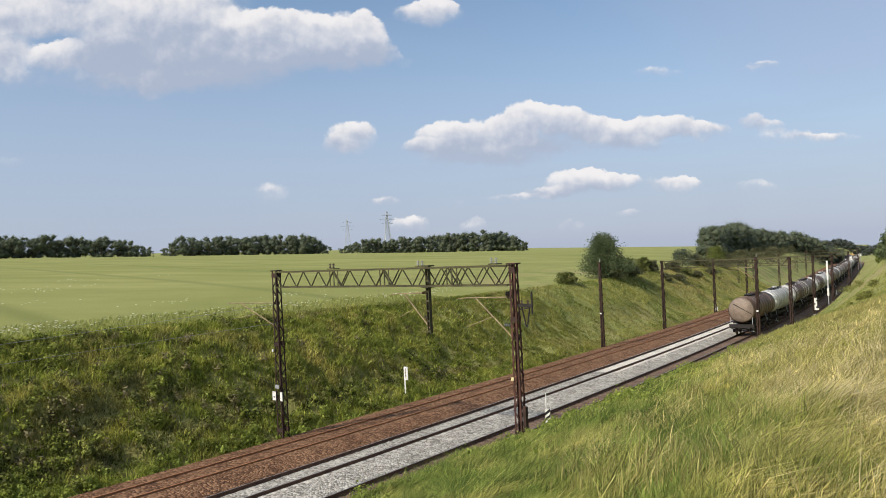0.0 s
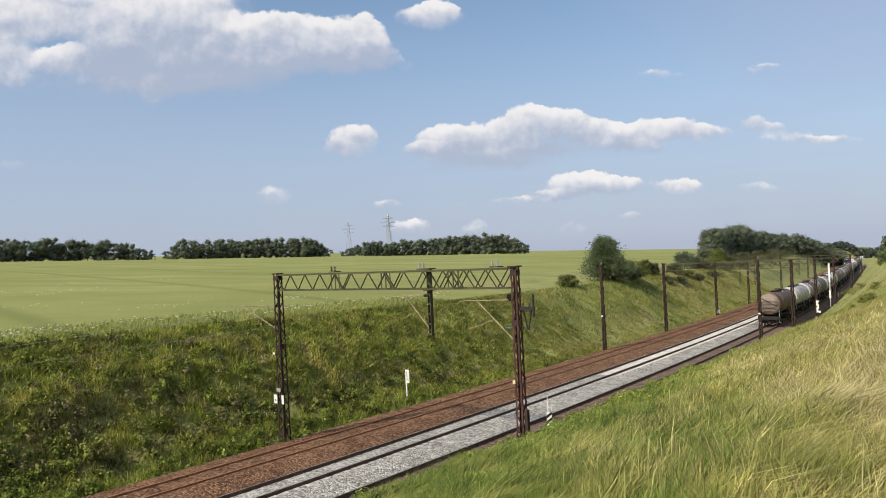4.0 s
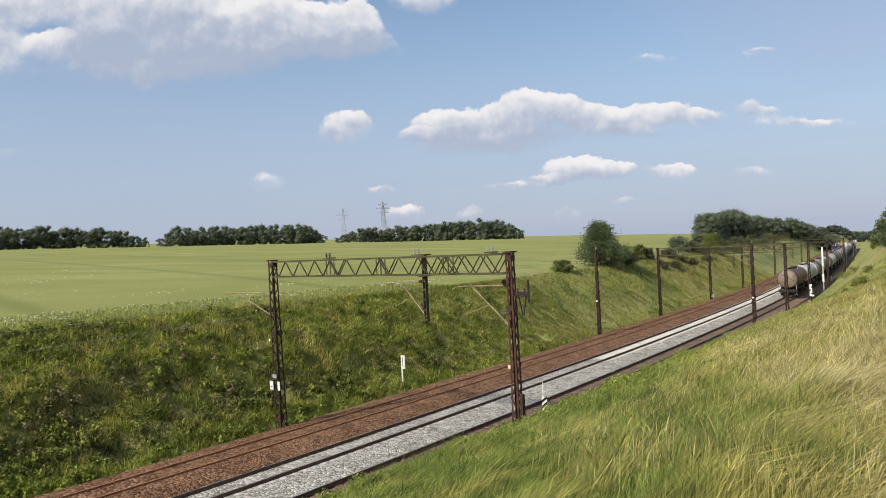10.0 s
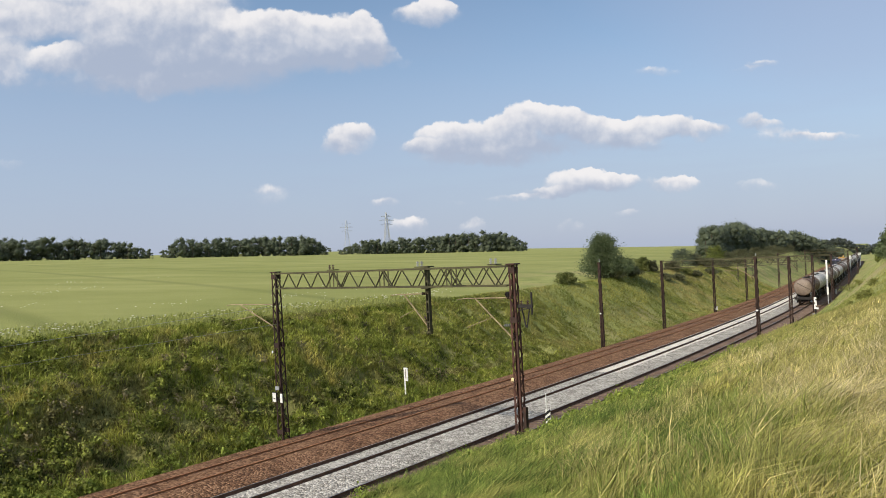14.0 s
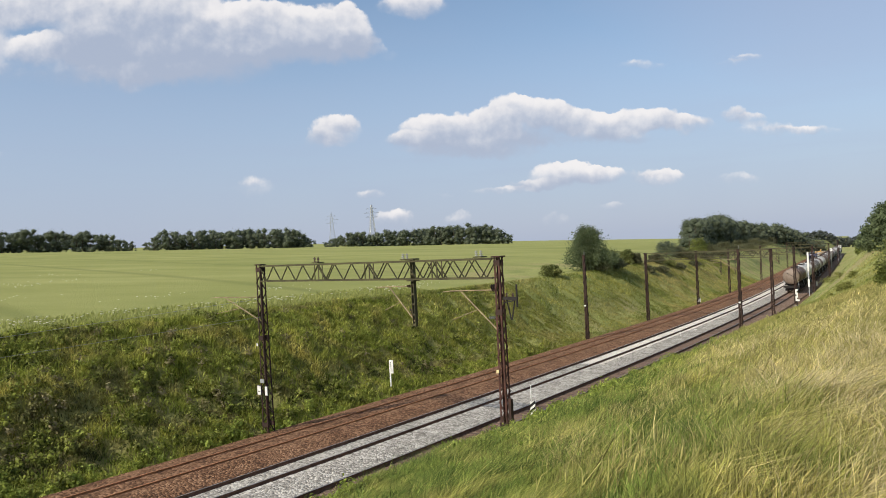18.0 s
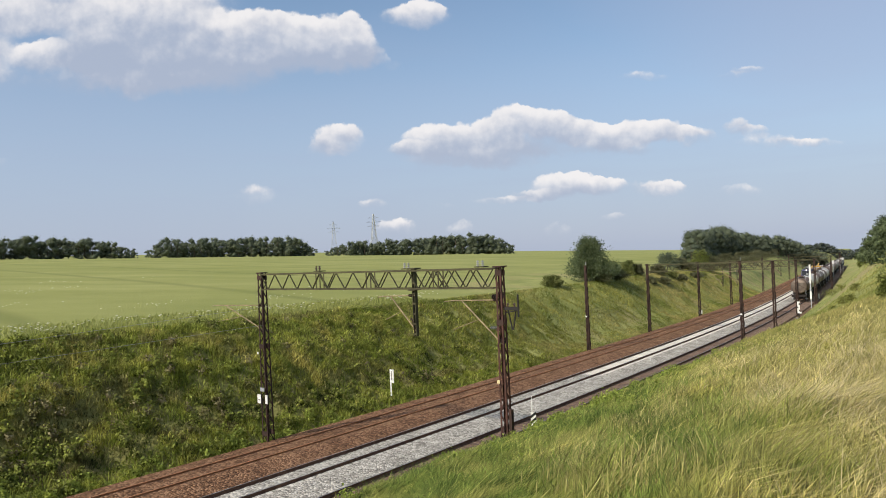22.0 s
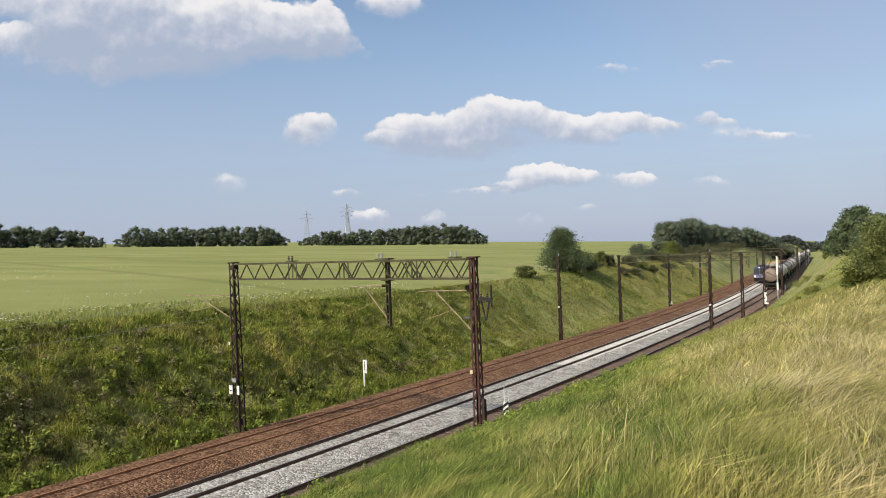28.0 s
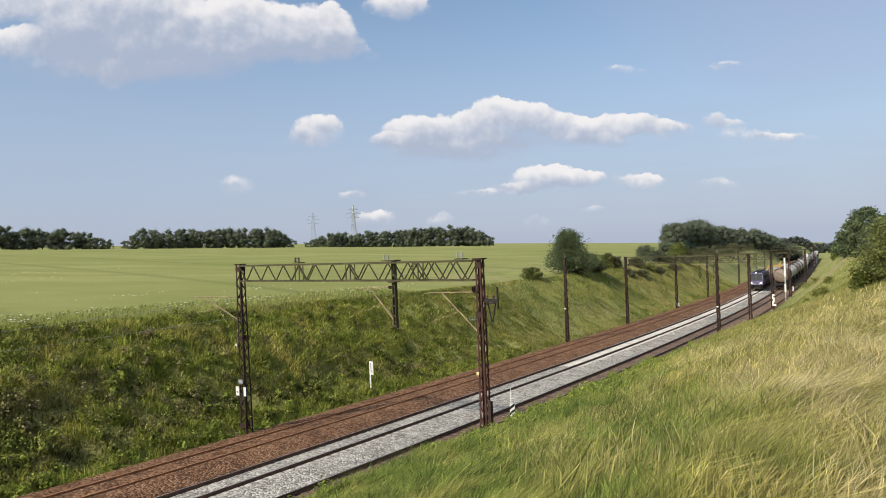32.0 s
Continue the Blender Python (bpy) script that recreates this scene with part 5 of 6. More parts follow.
        band = 0.62 * waves(0.26 * s, n, 4.2, 16) + 0.40 * waves(0.5 * s, n, 1.9, 17) + 0.22 * waves(s, n, 0.8, 25)
        # dark strip at the brow stands in for shade below the crop edge
        band = band - 0.85 * np.exp(-((n - 17.6) / 0.35) ** 2) * smooth(36, 16, s) + 0.45 * np.exp(-((n - 8.0) / 0.7) ** 2)
        return band - 0.60 * np.exp(-((n - 9.9) / 0.8) ** 2) - 1.0 * smooth(24, 13, s) * np.exp(-((n - 9.2) / 2.0) ** 2) + 0.70 * np.exp(-((n - 14.8) / 2.4) ** 2)

    # tussocks: blades that spread from their crowns, over most of the near stretch
    c, each = 9500, 21
    ts = -30 + 105 * rng.uniform(0, 1, c) ** 1.15
    tn = 7.3 + 11.6 * rng.uniform(0, 1, c)
    size = rng.uniform(0.16, 0.42, c) * np.interp(ts, [0, 60], [1.1, 0.8])
    s, n, crown = np.repeat(ts, each), np.repeat(tn, each), np.repeat(size, each)
    ang, out = rng.uniform(0, 6.283, c * each), np.sqrt(rng.uniform(0, 1, c * each))
    s, n = s + np.cos(ang) * out * crown, n + np.sin(ang) * out * crown
    tall = crown * (1.55 - 0.85 * out) * rng.uniform(0.8, 1.25, c * each)
    hd = axis(s)[3]
    away = out * np.cos(ang), out * np.sin(ang)
    lean = np.stack([away[0] * np.sin(hd) - away[1] * np.cos(hd), away[0] * np.cos(hd) + away[1] * np.sin(hd)], -1) * 1.2
    band = np.repeat(bank_band(ts, tn) + 0.16 * rng.normal(size=c), each)
    brown = np.repeat(waves(0.4 * ts, tn, 5.0, 26) + 0.45 * waves(ts, tn, 1.3, 27) + 0.15 * rng.normal(size=c) - 0.9 * np.where(tn < 9.2, 1, 0), each)
    # single blades between them and farther along
    k = 110000
    s2 = np.where(rng.uniform(size=k) < 0.40, rng.uniform(-30, 70, k), rng.uniform(40, 190, k))
    n2 = 7.1 + rng.uniform(0, 1, k) * 12.0 + 0.25 * rng.normal(size=k)
    band = np.concatenate([band, bank_band(s2, n2) + 0.16 * rng.normal(size=k)])
    brown = np.concatenate([brown, waves(0.4 * s2, n2, 5.0, 26) + 0.45 * waves(s2, n2, 1.3, 27) - 0.9 * np.where(n2 < 9.2, 1, 0)])
    tall = np.concatenate([tall, rng.uniform(0.18, 0.5, k)]) * np.clip(1.0 + 0.35 * band, 0.5, 1.5)
    lean = np.concatenate([lean, 0.75 * rng.normal(size=(k, 2))]) + np.array([0.15, -0.1])
    s, n = np.concatenate([s, s2]), np.concatenate([n, n2])
    k = len(s)
    ax, ay, _u, h = axis(s)
    x, y = ax - n * np.cos(h), ay + n * np.sin(h)
    dist = np.hypot(x, y)
    far_end = s + 5 * waves(x, y, 12, 22) + 9 * rng.normal(size=k) > 54
    tall = np.where(far_end, tall * 0.62, tall * np.interp(s, [10, 45], [1.0, 0.8]))
    wide = np.clip(dist * 0.00125, 0.03, 0.14) * np.where(far_end, 0.75, 1.0)
    dark, light = (band < -0.42) & (s + 8 * rng.normal(size=k) < 48), band > 0.36
    dull = ~dark & ~light & (brown > 0.25)
    for name, sel, mat, label in (
        ("soft_bank_grass", far_end & ~dark, "blade_soft", "soft even green grass farther along the field bank"),
        ("dark_bank_nettles", dark, "blade_dark", "dark nettles in the hollows of the field bank and shade strip under its brow"),
        ("light_bank_grass", ~far_end & light, "blade_light", "light green grass in bands along the field bank"),
        ("dull_bank_grass", ~far_end & dull & ~dark, "blade_dull", "dull brownish rank grass on the field bank"),
        ("lush_bank_grass", ~far_end & ~dark & ~light & ~dull, "blade_lush", "lush green grass and herbs on the field bank"),
    ):
        tagged(new(name, blades(name, x[sel], y[sel], np.clip(tall[sel], 0.12, 0.9), wide[sel], lean[sel], M[mat], 4, 0.75, 0.06)), label, "grass", kind="stuff")
    # broad-leaved herbs in clumps over the field bank, brighter along its foot
    for name, mat, k, n0, n1, r0, r1, leaves, label in (
        ("bank_herbs", "herb", 5200, 7.6, 18.4, 0.16, 0.48, 95000, "leafy herbs in clumps on the field bank"),
        ("foot_herbs", "herb_light", 900, 6.9, 8.5, 0.15, 0.40, 22000, "bright yellow-green weeds along the bank foot"),
        ("dry_stalks", "herb_dull", 900, 9.5, 17.0, 0.15, 0.40, 12000, "brownish dry stalks among the bank herbs"),
    ):
        s = np.where(rng.uniform(size=k) < 0.95, rng.uniform(-24, 46, k), rng.uniform(40, 60, k))
        n = rng.uniform(n0, n1, k)
        ax, ay, _u, h = axis(s)
        x, y = ax - n * np.cos(h), ay + n * np.sin(h)
        keep = (waves(x, y, 6.0, 20) + 0.7 * rng.normal(size=k) > -0.2) & (rng.uniform(size=k) > 0.9 * smooth(0, 42, s))
        x, y = x[keep], y[keep]
        r = rng.uniform(r0, r1, len(x))
        blobs = np.stack([x, y, ground_z(x, y) + r * 0.55, r], -1)
        tagged(new(name, leaf_cloud(name, blobs, leaves, 0.18, M[mat], 77, 1.1, 0.45)), label, "herbs", kind="stuff")
    # leafy weeds in the green grass of the near bank
    k = 1500
    s, n = 8 + 46 * rng.uniform(0, 1, k) ** 1.2, -rng.uniform(7.2, 22.0, k)
    ax, ay, _u, h = axis(s)
    x, y = ax - n * np.cos(h), ay + n * np.sin(h)
    d = np.hypot(x, y)
    keep = (n + 1.2 * waves(x, y, 6.0, 23) > np.interp(s, [6, 13, 20, 30, 45], [-23.0, -21.6, -19.0, -17.0, -13.8])) & (waves(x, y, 3.2, 28) + 0.5 * rng.normal(size=k) > 0.1) & (d > 7)
    x, y, d = x[keep], y[keep], d[keep]
    r = rng.uniform(0.10, 0.26, len(x)) * np.interp(d, [8, 30], [0.8, 1.3])
    blobs = np.stack([x, y, ground_z(x, y) + r * 0.5, r], -1)
    tagged(new("near_bank_weeds", leaf_cloud("near_bank_weeds", blobs, 42000, 0.085, M["herb_light"], 79, 1.1, 0.3)), "leafy green weeds among the near bank grass", "herbs", kind="stuff")
    # ears along the brow of the field, and flower heads among them
    k = 40000
    s = rng.uniform(-60, 120, k)
    n = 18.4 + 7 * rng.uniform(0, 1, k) ** 2.0
    ax, ay, _u, h = axis(s)
    x, y = ax - n * np.cos(h), ay + n * np.sin(h)
    keep = ~((s > 60) & (n < 26))
    x, y = x[keep], y[keep]
    me = blades("crop_edge", x, y, rng.uniform(0.12, 0.38, len(x)), 0.02 + 0.0008 * np.hypot(x, y), np.stack([0.6 + 0 * x, 0.1 + 0 * x], -1), M["crop"], 6, 0.5)
    tagged(new("crop_edge", me), "pale green crop standing along the field edge", "crop", kind="stuff")
    drift = rng.uniform(0, 1, 120)
    cs, cn = rng.uniform(-35, 62, 120), 19.4 + 2.2 * rng.uniform(0, 1, 120) + np.where(drift < 0.30, rng.uniform(2, 50, 120), 0)
    pick = rng.integers(0, 120, 1000)
    s = cs[pick] + 1.5 * rng.normal(size=1000)
    n = np.maximum(cn[pick] + 0.32 * rng.normal(size=1000), 18.9)
    ax, ay, _u, h = axis(s)
    x, y = ax - n * np.cos(h), ay + n * np.sin(h)
    z = ground_z(x, y) + rng.uniform(0.45, 0.75, len(x))
    verts, faces = [], []
    for i, (a, b, c) in enumerate(zip(x, y, z)):
        q = rng.uniform(0.04, 0.11)
        t = len(verts)
        ring = [(a + q * math.cos(j * 1.0472), b + q * math.sin(j * 1.0472), c + rng.uniform(-0.02, 0.02)) for j in range(6)]
        verts += ring + [(a, b, c + 0.015), (a, b, c - 0.025)]
        faces += [(t + j, t + (j + 1) % 6, t + 6) for j in range(6)] + [(t + (j + 1) % 6, t + j, t + 7) for j in range(6)]
    me = quick_mesh("wild_flowers", np.array(verts), np.array(faces), M["flower"])
    tagged(new("wild_flowers", me), "white umbel flowers along the edge of the field", "flowers", kind="stuff")


make_grass()

# ---------------------------------------------------------------- trains
M["tank_brown"] = material("grimy_brown_tank", (0.125, 0.075, 0.055), (0.065, 0.042, 0.034), scale=0.7, rough=0.55, metal=0.0, fine=9, bump=0.05, third=(0.17, 0.11, 0.08))
M["tank_end"] = material("dusty_tan_tank_end", (0.265, 0.21, 0.165), (0.17, 0.13, 0.10), scale=0.9, rough=0.6, fine=9, bump=0.05)
M["tank_white"] = material("soiled_white_tank", (0.47, 0.48, 0.47), (0.27, 0.26, 0.24), scale=0.8, rough=0.5, fine=9, bump=0.05, third=(0.22, 0.21, 0.19))
M["tank_grey"] = material("grimy_grey_tank", (0.165, 0.145, 0.13), (0.09, 0.075, 0.066), scale=0.8, rough=0.55, fine=9, bump=0.05)
M["band"] = material("pale_band_paint", (0.68, 0.68, 0.66), (0.45, 0.44, 0.42), scale=2, rough=0.5, bump=0.05)
M["frame"] = material("black_running_gear", (0.030, 0.026, 0.024), (0.018, 0.016, 0.015), scale=3, rough=0.8, bump=0.2)
M["wheel"] = material("worn_wheel_steel", (0.12, 0.09, 0.075), (0.06, 0.045, 0.04), scale=4, rough=0.6, metal=0.5)
M["loco_blue"] = material("violet_blue_loco_paint", (0.035, 0.033, 0.08), (0.02, 0.02, 0.05), scale=1, rough=0.4, bump=0)
M["loco_pale"] = material("pale_lilac_loco_paint", (0.27, 0.26, 0.36), (0.05, 0.05, 0.10), scale=2.0, rough=0.4, bump=0)
M["glass"] = material("dark_cab_glass", (0.012, 0.015, 0.02), (0.010, 0.012, 0.016), rough=0.15, bump=0, spec=0.25)
M["yellow"] = material("faded_yellow_paint", (0.58, 0.36, 0.06), (0.42, 0.25, 0.05), scale=1.5, rough=0.5, bump=0.05)
M["tan"] = material("dusty_tan_paint", (0.42, 0.33, 0.22), (0.28, 0.21, 0.14), scale=1.5, rough=0.6, bump=0.05)
lamp = bpy.data.materials.new("headlamp_glow")
lamp.use_nodes = True
lamp.node_tree.nodes["Principled BSDF"].inputs["Emission Color"].default_value = (1, 0.95, 0.85, 1)
lamp.node_tree.nodes["Principled BSDF"].inputs["Emission Strength"].default_value = 0.9
M["lamp"] = lamp

WAGON_LEN = 13.9


def bogie(parent, y, wheelbase=1.8):
    sh = Shape()
    for x in (-1.02, 1.02):
        sh.box((x, y, 0.55), (0.14, wheelbase + 0.7, 0.24))
        sh.box((x, y, 0.62), (0.20, 0.7, 0.42))
        for dy in (-wheelbase / 2, wheelbase / 2):
            sh.box((x * 1.02, y + dy, 0.46), (0.22, 0.34, 0.34))
    sh.box((0, y, 0.66), (2.0, 0.5, 0.3))
    b = part("bogie", sh, M["frame"], parent)
    for dy in (-wheelbase / 2, wheelbase / 2):
        w = Shape()
        w.tube((-0.82, y + dy, 0.46), (-0.69, y + dy, 0.46), 0.46, seg=16)
        w.tube((0.69, y + dy, 0.46), (0.82, y + dy, 0.46), 0.46, seg=16)
        w.tube((-0.7, y + dy, 0.46), (0.7, y + dy, 0.46), 0.08, seg=8)
        part("wheelset", w, M["wheel"], b)
    return b


def buffers(parent, y, way):
    for x in (-0.875, 0.875):
        sh = Shape()
        sh.tube((x, y, 1.05), (x, y + way * 0.45, 1.05), 0.10, seg=10)
        sh.tube((x, y + way * 0.45, 1.05), (x, y + way * 0.52, 1.05), 0.23, seg=14)
        part("buffer", sh, M["frame"], parent)


def make_tank_wagon(body, end, band, label):
    t = thing("tank_wagon", label, "tank wagon", "wagons of the goods train")
    R, zc, half = 1.47, 2.92, 5.95
    m = Matrix.Translation((0, 0, zc))
    dome = [(-half - 0.42, 0.02), (-half - 0.40, 0.45), (-half - 0.30, 0.95), (-half - 0.12, 1.30), (-half, R)]
    rings = [(-half + 0.012, R)]
    for i in range(1, 9):
        y = -half + 2 * half * i / 9
        rings += [(y - 0.03, R), (y - 0.02, R + 0.012), (y + 0.02, R + 0.012), (y + 0.03, R)]
    rings += [(half - 0.012, R)]
    part("barrel", Shape().turned(m, rings, 28), M[body], t, smooth_shade=True)
    part("rear_end", Shape().turned(m, dome, 28), M[end], t, "domed tank end", smooth_shade=True)
    part("front_end", Shape().turned(m, [(-y, r) for y, r in reversed(dome)], 28), M[body], t, smooth_shade=True)
    if band:
        for y, wdt in ((-half + 0.30, 0.46), (half - 0.5, 0.3)):
            part("band", Shape().turned(m, [(y - wdt / 2, R - 0.02), (y - wdt / 2, R + 0.022), (y + wdt / 2, R + 0.022), (y + wdt / 2, R - 0.02)], 28), M["band"], t, "pale painted band", smooth_shade=True)
    for y in (-half + 2.1, -half + 3.0, half - 2.4):
        part("strap", Shape().turned(m, [(y - 0.06, R - 0.02), (y - 0.06, R + 0.028), (y + 0.06, R + 0.028), (y + 0.06, R - 0.02)], 28), M[end], t, smooth_shade=True)
    # brace across the end
    sh = Shape()
    sh.bar((-0.85, -half - 0.40, zc + 0.78), (0.15, -half - 0.45, zc + 0.20), 0.06).bar((0.15, -half - 0.45, zc + 0.20), (1.12, -half - 0.26, zc - 0.42), 0.06)
    part("end_brace", sh, M["frame"], t, "dark diagonal brace")
    # walkway, dome lid, ladder
    sh = Shape()
    sh.box((0, 0, zc + R + 0.12), (0.75, 7.0, 0.04))
    for y in np.arange(-3.2, 3.3, 1.6):
        sh.box((0, y, zc + R + 0.05), (0.5, 0.06, 0.14))
    part("walkway", sh, M["frame"], t)
    part("hatch", Shape().tube((0, 0.2, zc + R - 0.05), (0, 0.2, zc + R + 0.34), 0.34, seg=16), M[body], t)
    for x in (-1.55, 1.55):
        sh = Shape()
        for dy in (-0.2, 0.2):
            sh.bar((x, dy + 0.3, 1.2), (x * 0.4, dy + 0.3, zc + R + 0.1), 0.04)
        for z in np.arange(1.3, 3.6, 0.3):
            sh.bar((x + 0.0, 0.1, z), (x, 0.5, z), 0.03)
        part("ladder", sh, M["galv"], t)
    # underframe, saddles
    sh = Shape()
    for x in (-0.6, 0.6):
        sh.box((x, 0, 1.12), (0.18, 12.2, 0.30))
    for y in (-6.2, 6.2):
        sh.box((0, y, 1.08), (2.7, 0.24, 0.42))
    sh.box((0, 0, 1.0), (2.2, 0.3, 0.2))
    part("underframe", sh, M["frame"], t)
    for y in (-4.4, 4.4):
        sh = Shape()
        sh.box((0, y, 1.36), (2.5, 0.9, 0.22))
        for x in (-1.05, 1.05):
            sh.box((x, y, 1.62), (0.25, 0.8, 0.5))
        part("saddle", sh, M["frame"], t)
        bogie(t, y)
    part("brake_gear", Shape().box((0.5, 0.8, 0.72), (1.1, 1.4, 0.36)).tube((-0.7, -1.6, 0.8), (-0.7, 0.2, 0.8), 0.2, seg=10), M["frame"], t)
    for x in (-1.2, 1.2):
        part("end_step", Shape().bar((x, -6.1, 0.55), (x, -6.1, 2.1), 0.05).box((x, -6.15, 0.5), (0.4, 0.25, 0.04)), M["galv"], t)
    buffers(t, -6.3, -1)
    buffers(t, 6.3, 1)
    return t


def make_loco():
    t = thing("locomotive", "dark violet-blue boxy locomotive with bright headlamps on the rails", "locomotive")
    # heads towards -y
    sh = Shape()
    prof = [(-7.3, 1.1), (-7.42, 1.9), (-7.15, 2.35), (-6.75, 3.45), (-6.3, 3.85), (6.3, 3.85), (6.75, 3.45), (7.15, 2.35), (7.42, 1.9), (7.3, 1.1)]
    k = len(prof)
    pts = [(x * (1.0 if z < 3 else 0.9), y, z) for x in (-1.45, 1.45) for y, z in prof]
    sh.add(pts, [tuple(range(k)), tuple(range(2 * k - 1, k - 1, -1))] + [(i, k + i, k + (i + 1) % k, (i + 1) % k) for i in range(k)])
    part("body", sh, M["loco_blue"], t)
    part("waist_panel", Shape().box((0, -7.36, 1.62), (2.7, 0.20, 0.84)), M["loco_pale"], t, "pale lilac front panel")
    part("brow", Shape().box((0, -6.62, 3.62), (2.3, 0.40, 0.22)), M["loco_pale"], t, "pale brow over the windscreen")
    for x in (-0.62, 0.62):
        sh = Shape().add([(x - 0.58, -7.23, 2.22), (x + 0.58, -7.23, 2.22), (x + 0.54, -6.78, 3.50), (x - 0.54, -6.78, 3.50)], [(0, 1, 2, 3)])
        sh.add([(x - 0.58, -7.17, 2.22), (x + 0.58, -7.17, 2.22), (x + 0.54, -6.72, 3.50), (x - 0.54, -6.72, 3.50)], [(3, 2, 1, 0)])
        part("windscreen", sh, M["glass"], t)
    for x in (-0.95, 0.95):
        part("headlamp", Shape().tube((x, -7.36, 1.62), (x, -7.48, 1.62), 0.22, seg=12), M["lamp"], t, "round headlamp")
    part("top_lamp", Shape().tube((0, -6.72, 3.78), (0, -6.86, 3.78), 0.15, seg=12), M["lamp"], t, "round headlamp")
    for x in (-1.47, 1.47):
        part("side_band", Shape().box((x, 0, 2.05), (0.04, 13.6, 0.5)), M["loco_pale"], t, "pale side band")
        for y in (-4, -2, 0, 2, 4):
            part("side_window", Shape().box((x, y, 2.85), (0.04, 0.9, 0.55)), M["glass"], t)
    sh = Shape().box((0, 0, 0.95), (2.7, 13.6, 0.34)).box((0, -7.25, 0.62), (2.5, 0.3, 0.5))
    part("underframe", sh, M["frame"], t)
    roof = Shape()
    for y in (-3.6, -1.2, 1.4, 3.8):
        roof.box((0, y, 3.98), (1.3, 1.4, 0.3))
    part("roof_gear", roof, M["frame"], t)
    for y in (-4.6, 4.6):
        sh = Shape()
        sh.bar((-0.6, y, 4.05), (0, y + 1.0, 4.4), 0.05).bar((0.6, y, 4.05), (0, y + 1.0, 4.4), 0.05).bar((-0.8, y + 0.1, 4.55), (0.8, y + 0.1, 4.55), 0.06)
        sh.bar((0, y + 1.0, 4.4), (0, y + 0.1, 4.55), 0.05)
        part("pantograph", sh, M["galv"], t)
    bogie(t, -3.9, 2.6)
    bogie(t, 3.9, 2.6)
    buffers(t, -7.4, -1)
    buffers(t, 7.4, 1)
    return t


def make_works_wagon(kind, label):
    t = thing("works_wagon", label, "wagon", "wagons of the works train")
    part("deck", Shape().box((0, 0, 1.15), (2.7, 12.4, 0.3)), M["frame"], t)
    if kind == "crane":
        sh = Shape().box((0, -3.6, 2.35), (2.3, 3.2, 2.0)).box((0, -3.6, 3.45), (1.9, 2.6, 0.3))
        part("cab", sh, M["yellow"], t, "faded yellow machine cab")
        part("cab_window", Shape().box((0, -5.21, 2.8), (1.8, 0.03, 0.7)), M["glass"], t)
        part("boom", Shape().bar((0.2, -2.2, 3.3), (0.2, 5.4, 4.2), 0.45, 0.5), M["yellow"], t, "yellow crane boom")
        part("counterweight", Shape().box((0, 2.6, 1.9), (2.4, 2.6, 1.2)), M["tan"], t)
    else:
        sh = Shape()
        for x in (-1, 1):
            sh.add([(x * 1.35, -5.8, 3.3), (x * 1.35, 5.8, 3.3), (x * 0.9, 5.2, 1.5), (x * 0.9, -5.2, 1.5), (x * 1.27, -5.8, 3.3), (x * 1.27, 5.8, 3.3), (x * 0.82, 5.2, 1.5), (x * 0.82, -5.2, 1.5)],
                   [(0, 1, 2, 3), (7, 6, 5, 4), (0, 4, 5, 1), (2, 6, 7, 3), (1, 5, 6, 2), (3, 7, 4, 0)])
        for y in (-5.5, 5.5):
            sh.box((0, y, 2.4), (2.3, 0.08, 1.8))
        part("hopper", sh, M["tan"], t, "dusty tan hopper")
        for y in np.arange(-4.8, 5, 1.6):
            part("rib", Shape().box((1.28, y, 2.5), (0.12, 0.1, 1.6)), M["yellow"], t)
        part("load", Shape().box((0, 0, 3.15), (2.4, 11.0, 0.25)), M["ballast_new"], t, "pale ballast load")
    bogie(t, -4.3)
    bogie(t, 4.3)
    buffers(t, -6.2, -1)
    buffers(t, 6.2, 1)
    return t


KINDS = (("tank_brown", "tank_end", False, "grimy brown tank wagon with a dusty tan end"), ("tank_white", "band", True, "soiled white tank wagon with a pale end"),
         ("tank_brown", "band", True, "grimy brown tank wagon with pale bands"), ("tank_grey", "tank_grey", True, "grimy grey tank wagon with pale bands"),
         ("tank_brown", "tank_end", False, "dark brown tank wagon"))
ORDER = (0, 1, 2, 3, 2, 1, 4, 3, 2, 3, 4, 3, 2, 3, 2, 1, 3, 4, 3, 2, 3, 4)
samples, tank_train = {}, []
for kind in ORDER:
    if kind not in samples:
        samples[kind] = make_tank_wagon(*KINDS[kind])
        tank_train.append(samples[kind])
    else:
        tank_train.append(copy_thing(samples[kind], Matrix.Identity(4)))
works_train = [make_loco(), make_works_wagon("crane", "flat wagon with a faded yellow rail crane"), make_works_wagon("hopper", "dusty tan hopper wagon")]
works_train.append(copy_thing(works_train[2], Matrix.Identity(4)))
works_train.append(copy_thing(works_train[1], Matrix.Identity(4)))
works_train.append(copy_thing(works_train[2], Matrix.Identity(4)))

make_tracks()


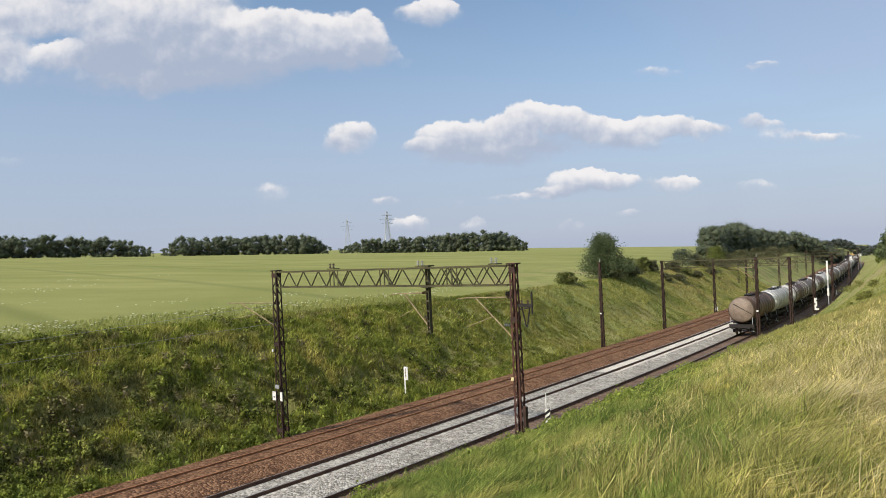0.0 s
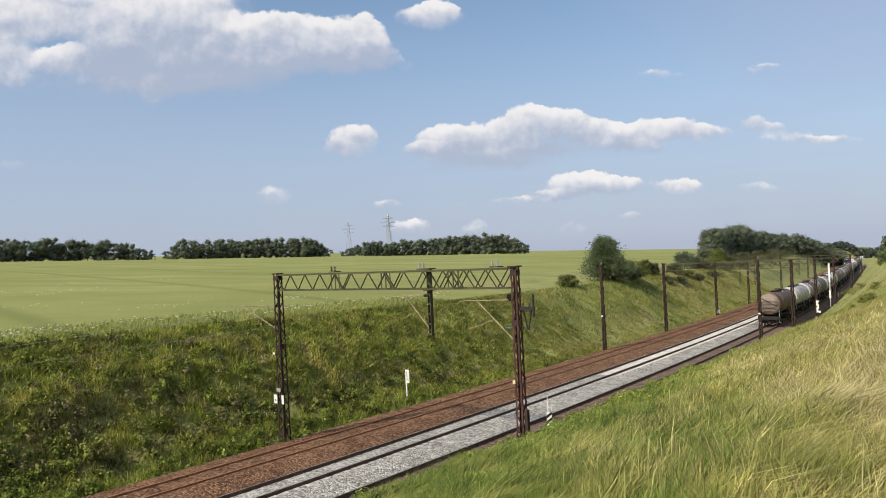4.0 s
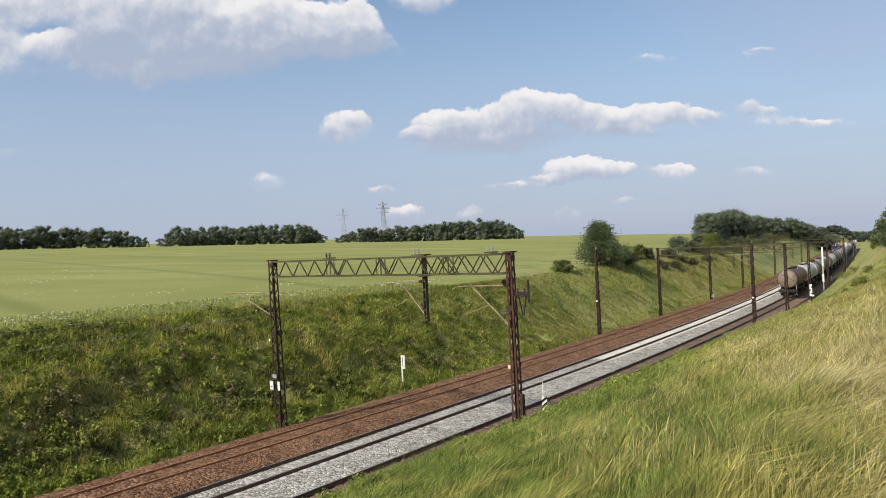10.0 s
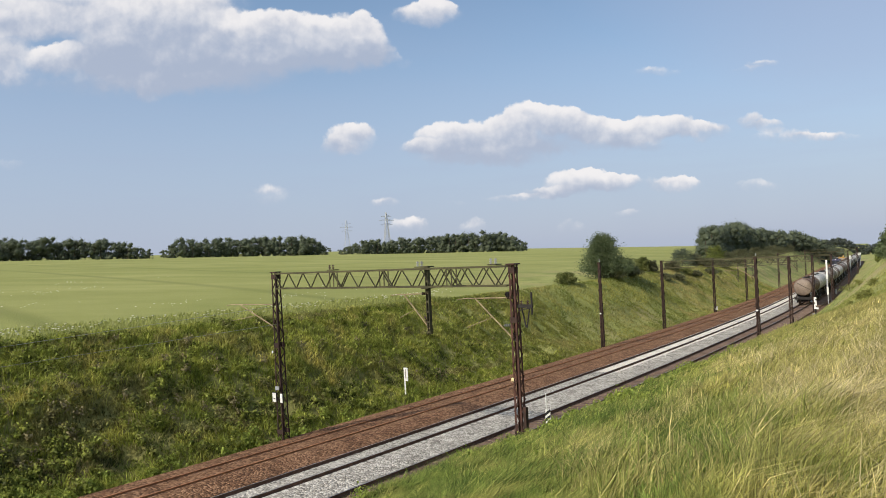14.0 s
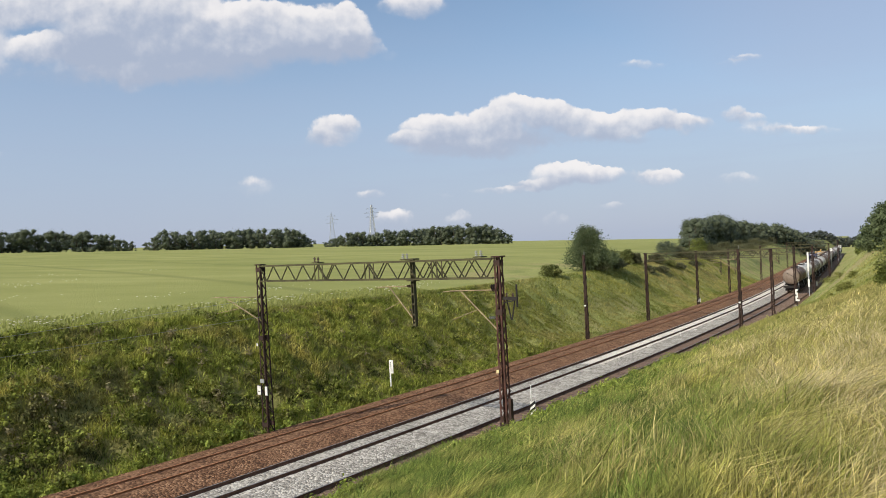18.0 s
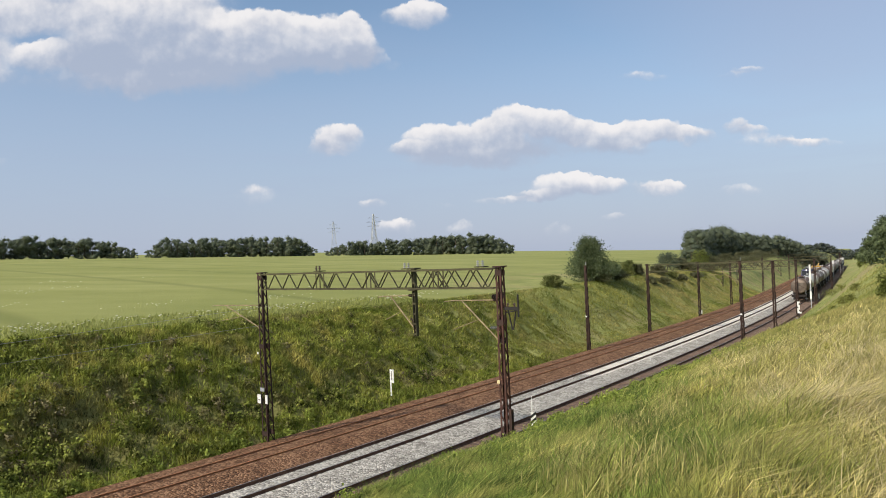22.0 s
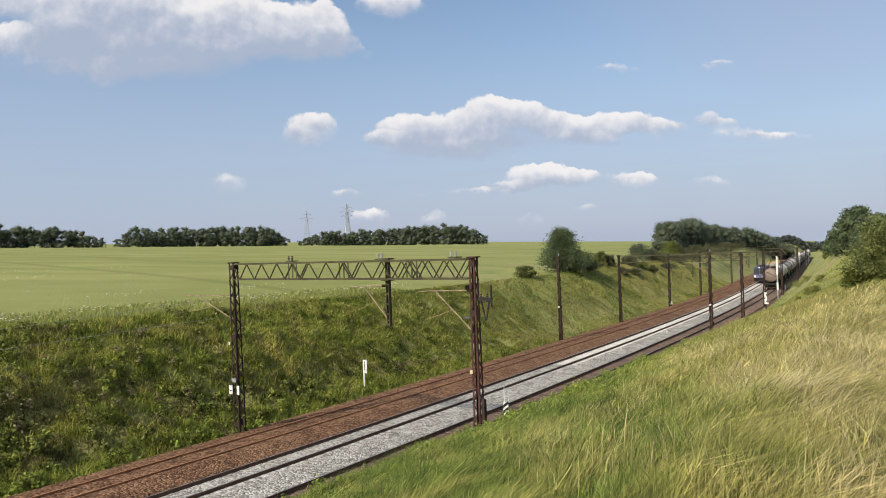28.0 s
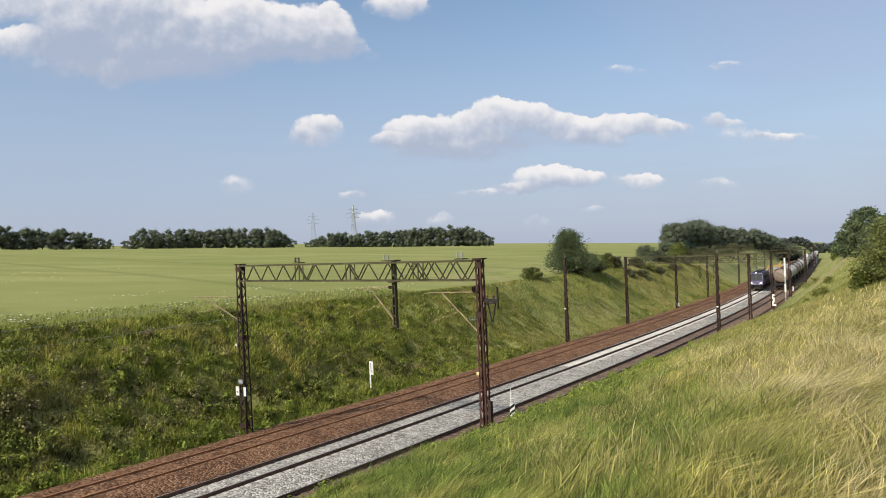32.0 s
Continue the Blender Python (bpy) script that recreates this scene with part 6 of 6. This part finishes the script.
def make_tufts():
    """Tufts of seeding grass that the wind sways."""
    rng = np.random.default_rng(88)
    meshes = []
    for v in range(3):
        k = 340
        x, y = 0.22 * rng.normal(size=k), 0.22 * rng.normal(size=k)
        h = rng.uniform(0.16, 0.42, k)
        side = np.stack([0.0022 * rng.normal(size=k), 0.0022 * rng.normal(size=k), 0 * x], -1)
        base = np.stack([x, y, 0 * x - 0.12], -1)
        lean = np.stack([0.55 + 0.4 * rng.normal(size=k), 0.2 + 0.4 * rng.normal(size=k), 0 * x], -1)
        mid = base + (np.array([0, 0, 0.62]) + 0.3 * lean) * h[:, None]
        tip = mid + (np.array([0, 0, 0.25]) + 0.75 * lean) * h[:, None]
        p = np.stack([base - side, base + side, mid - side, mid + side, tip - side * 0.3, tip + side * 0.3], 1).reshape(-1, 3)
        i = np.arange(k)[:, None] * 6
        meshes.append(quick_mesh("grass_tuft", p, np.concatenate([i + np.array([[0, 1, 3, 2]]), i + np.array([[2, 3, 5, 4]])], 0), M["blade_pale"]))
    out = []
    for j in range(60):
        b, d = rng.uniform(10, 38), rng.uniform(5.0, 13)
        p = polar(b, d)
        ob = tagged(new("grass_tuft", meshes[j % 3]), "tuft of pale seeding grass swaying in the wind", "grass", "swaying tufts on the near bank", "stuff")
        out.append((ob, p, rng.uniform(0, 6.28)))
    return out


tufts = make_tufts()


def motions():
    """The tank train draws away along its track while the works train comes up beside it."""
    times = (0, 2, 4, 6, 8, 10, 12, 14, 16, 18, 20, 22, 24, 26, 28, 30, 32)
    tail = np.interp(times, *zip(*TAIL))
    for i, wagon in enumerate(tank_train):
        walk(wagon, [(t, along(s + 6.85 + i * WAGON_LEN, TRACK_C)) for t, s in zip(times, tail)])
    for ob, p, turn in tufts:
        rows = []
        for t in np.arange(0, 32.1, 0.5):
            gust = 4.5 * math.sin(2.6 * t - 0.5 * p.x + turn * 0.3) + 2.5 * math.sin(1.1 * t - 0.3 * p.y + turn)
            rows.append((float(t), Matrix.Translation(p) @ Euler((radians(-0.4 * gust), radians(gust + 4), 0.6 * turn / 6.28)).to_matrix().to_4x4()))
        walk(ob, rows)
    head = np.interp(times, *zip(*HEAD))
    gap = 0.0
    for i, wagon in enumerate(works_train):
        walk(wagon, [(t, along(s + 7.9 + gap, TRACK_B)) for t, s in zip(times, head)])
        gap += 14.6 if i == 0 else 13.4


TAIL = ((0, 84.5), (3, 95.5), (6, 106.5), (10, 119.5), (14, 132), (19, 144), (23, 153.5), (27.5, 160), (32, 166))
HEAD = ((0, 420), (10, 338), (17, 277), (21, 241), (25, 208), (28, 185), (30, 173.5), (32, 162))
motions()
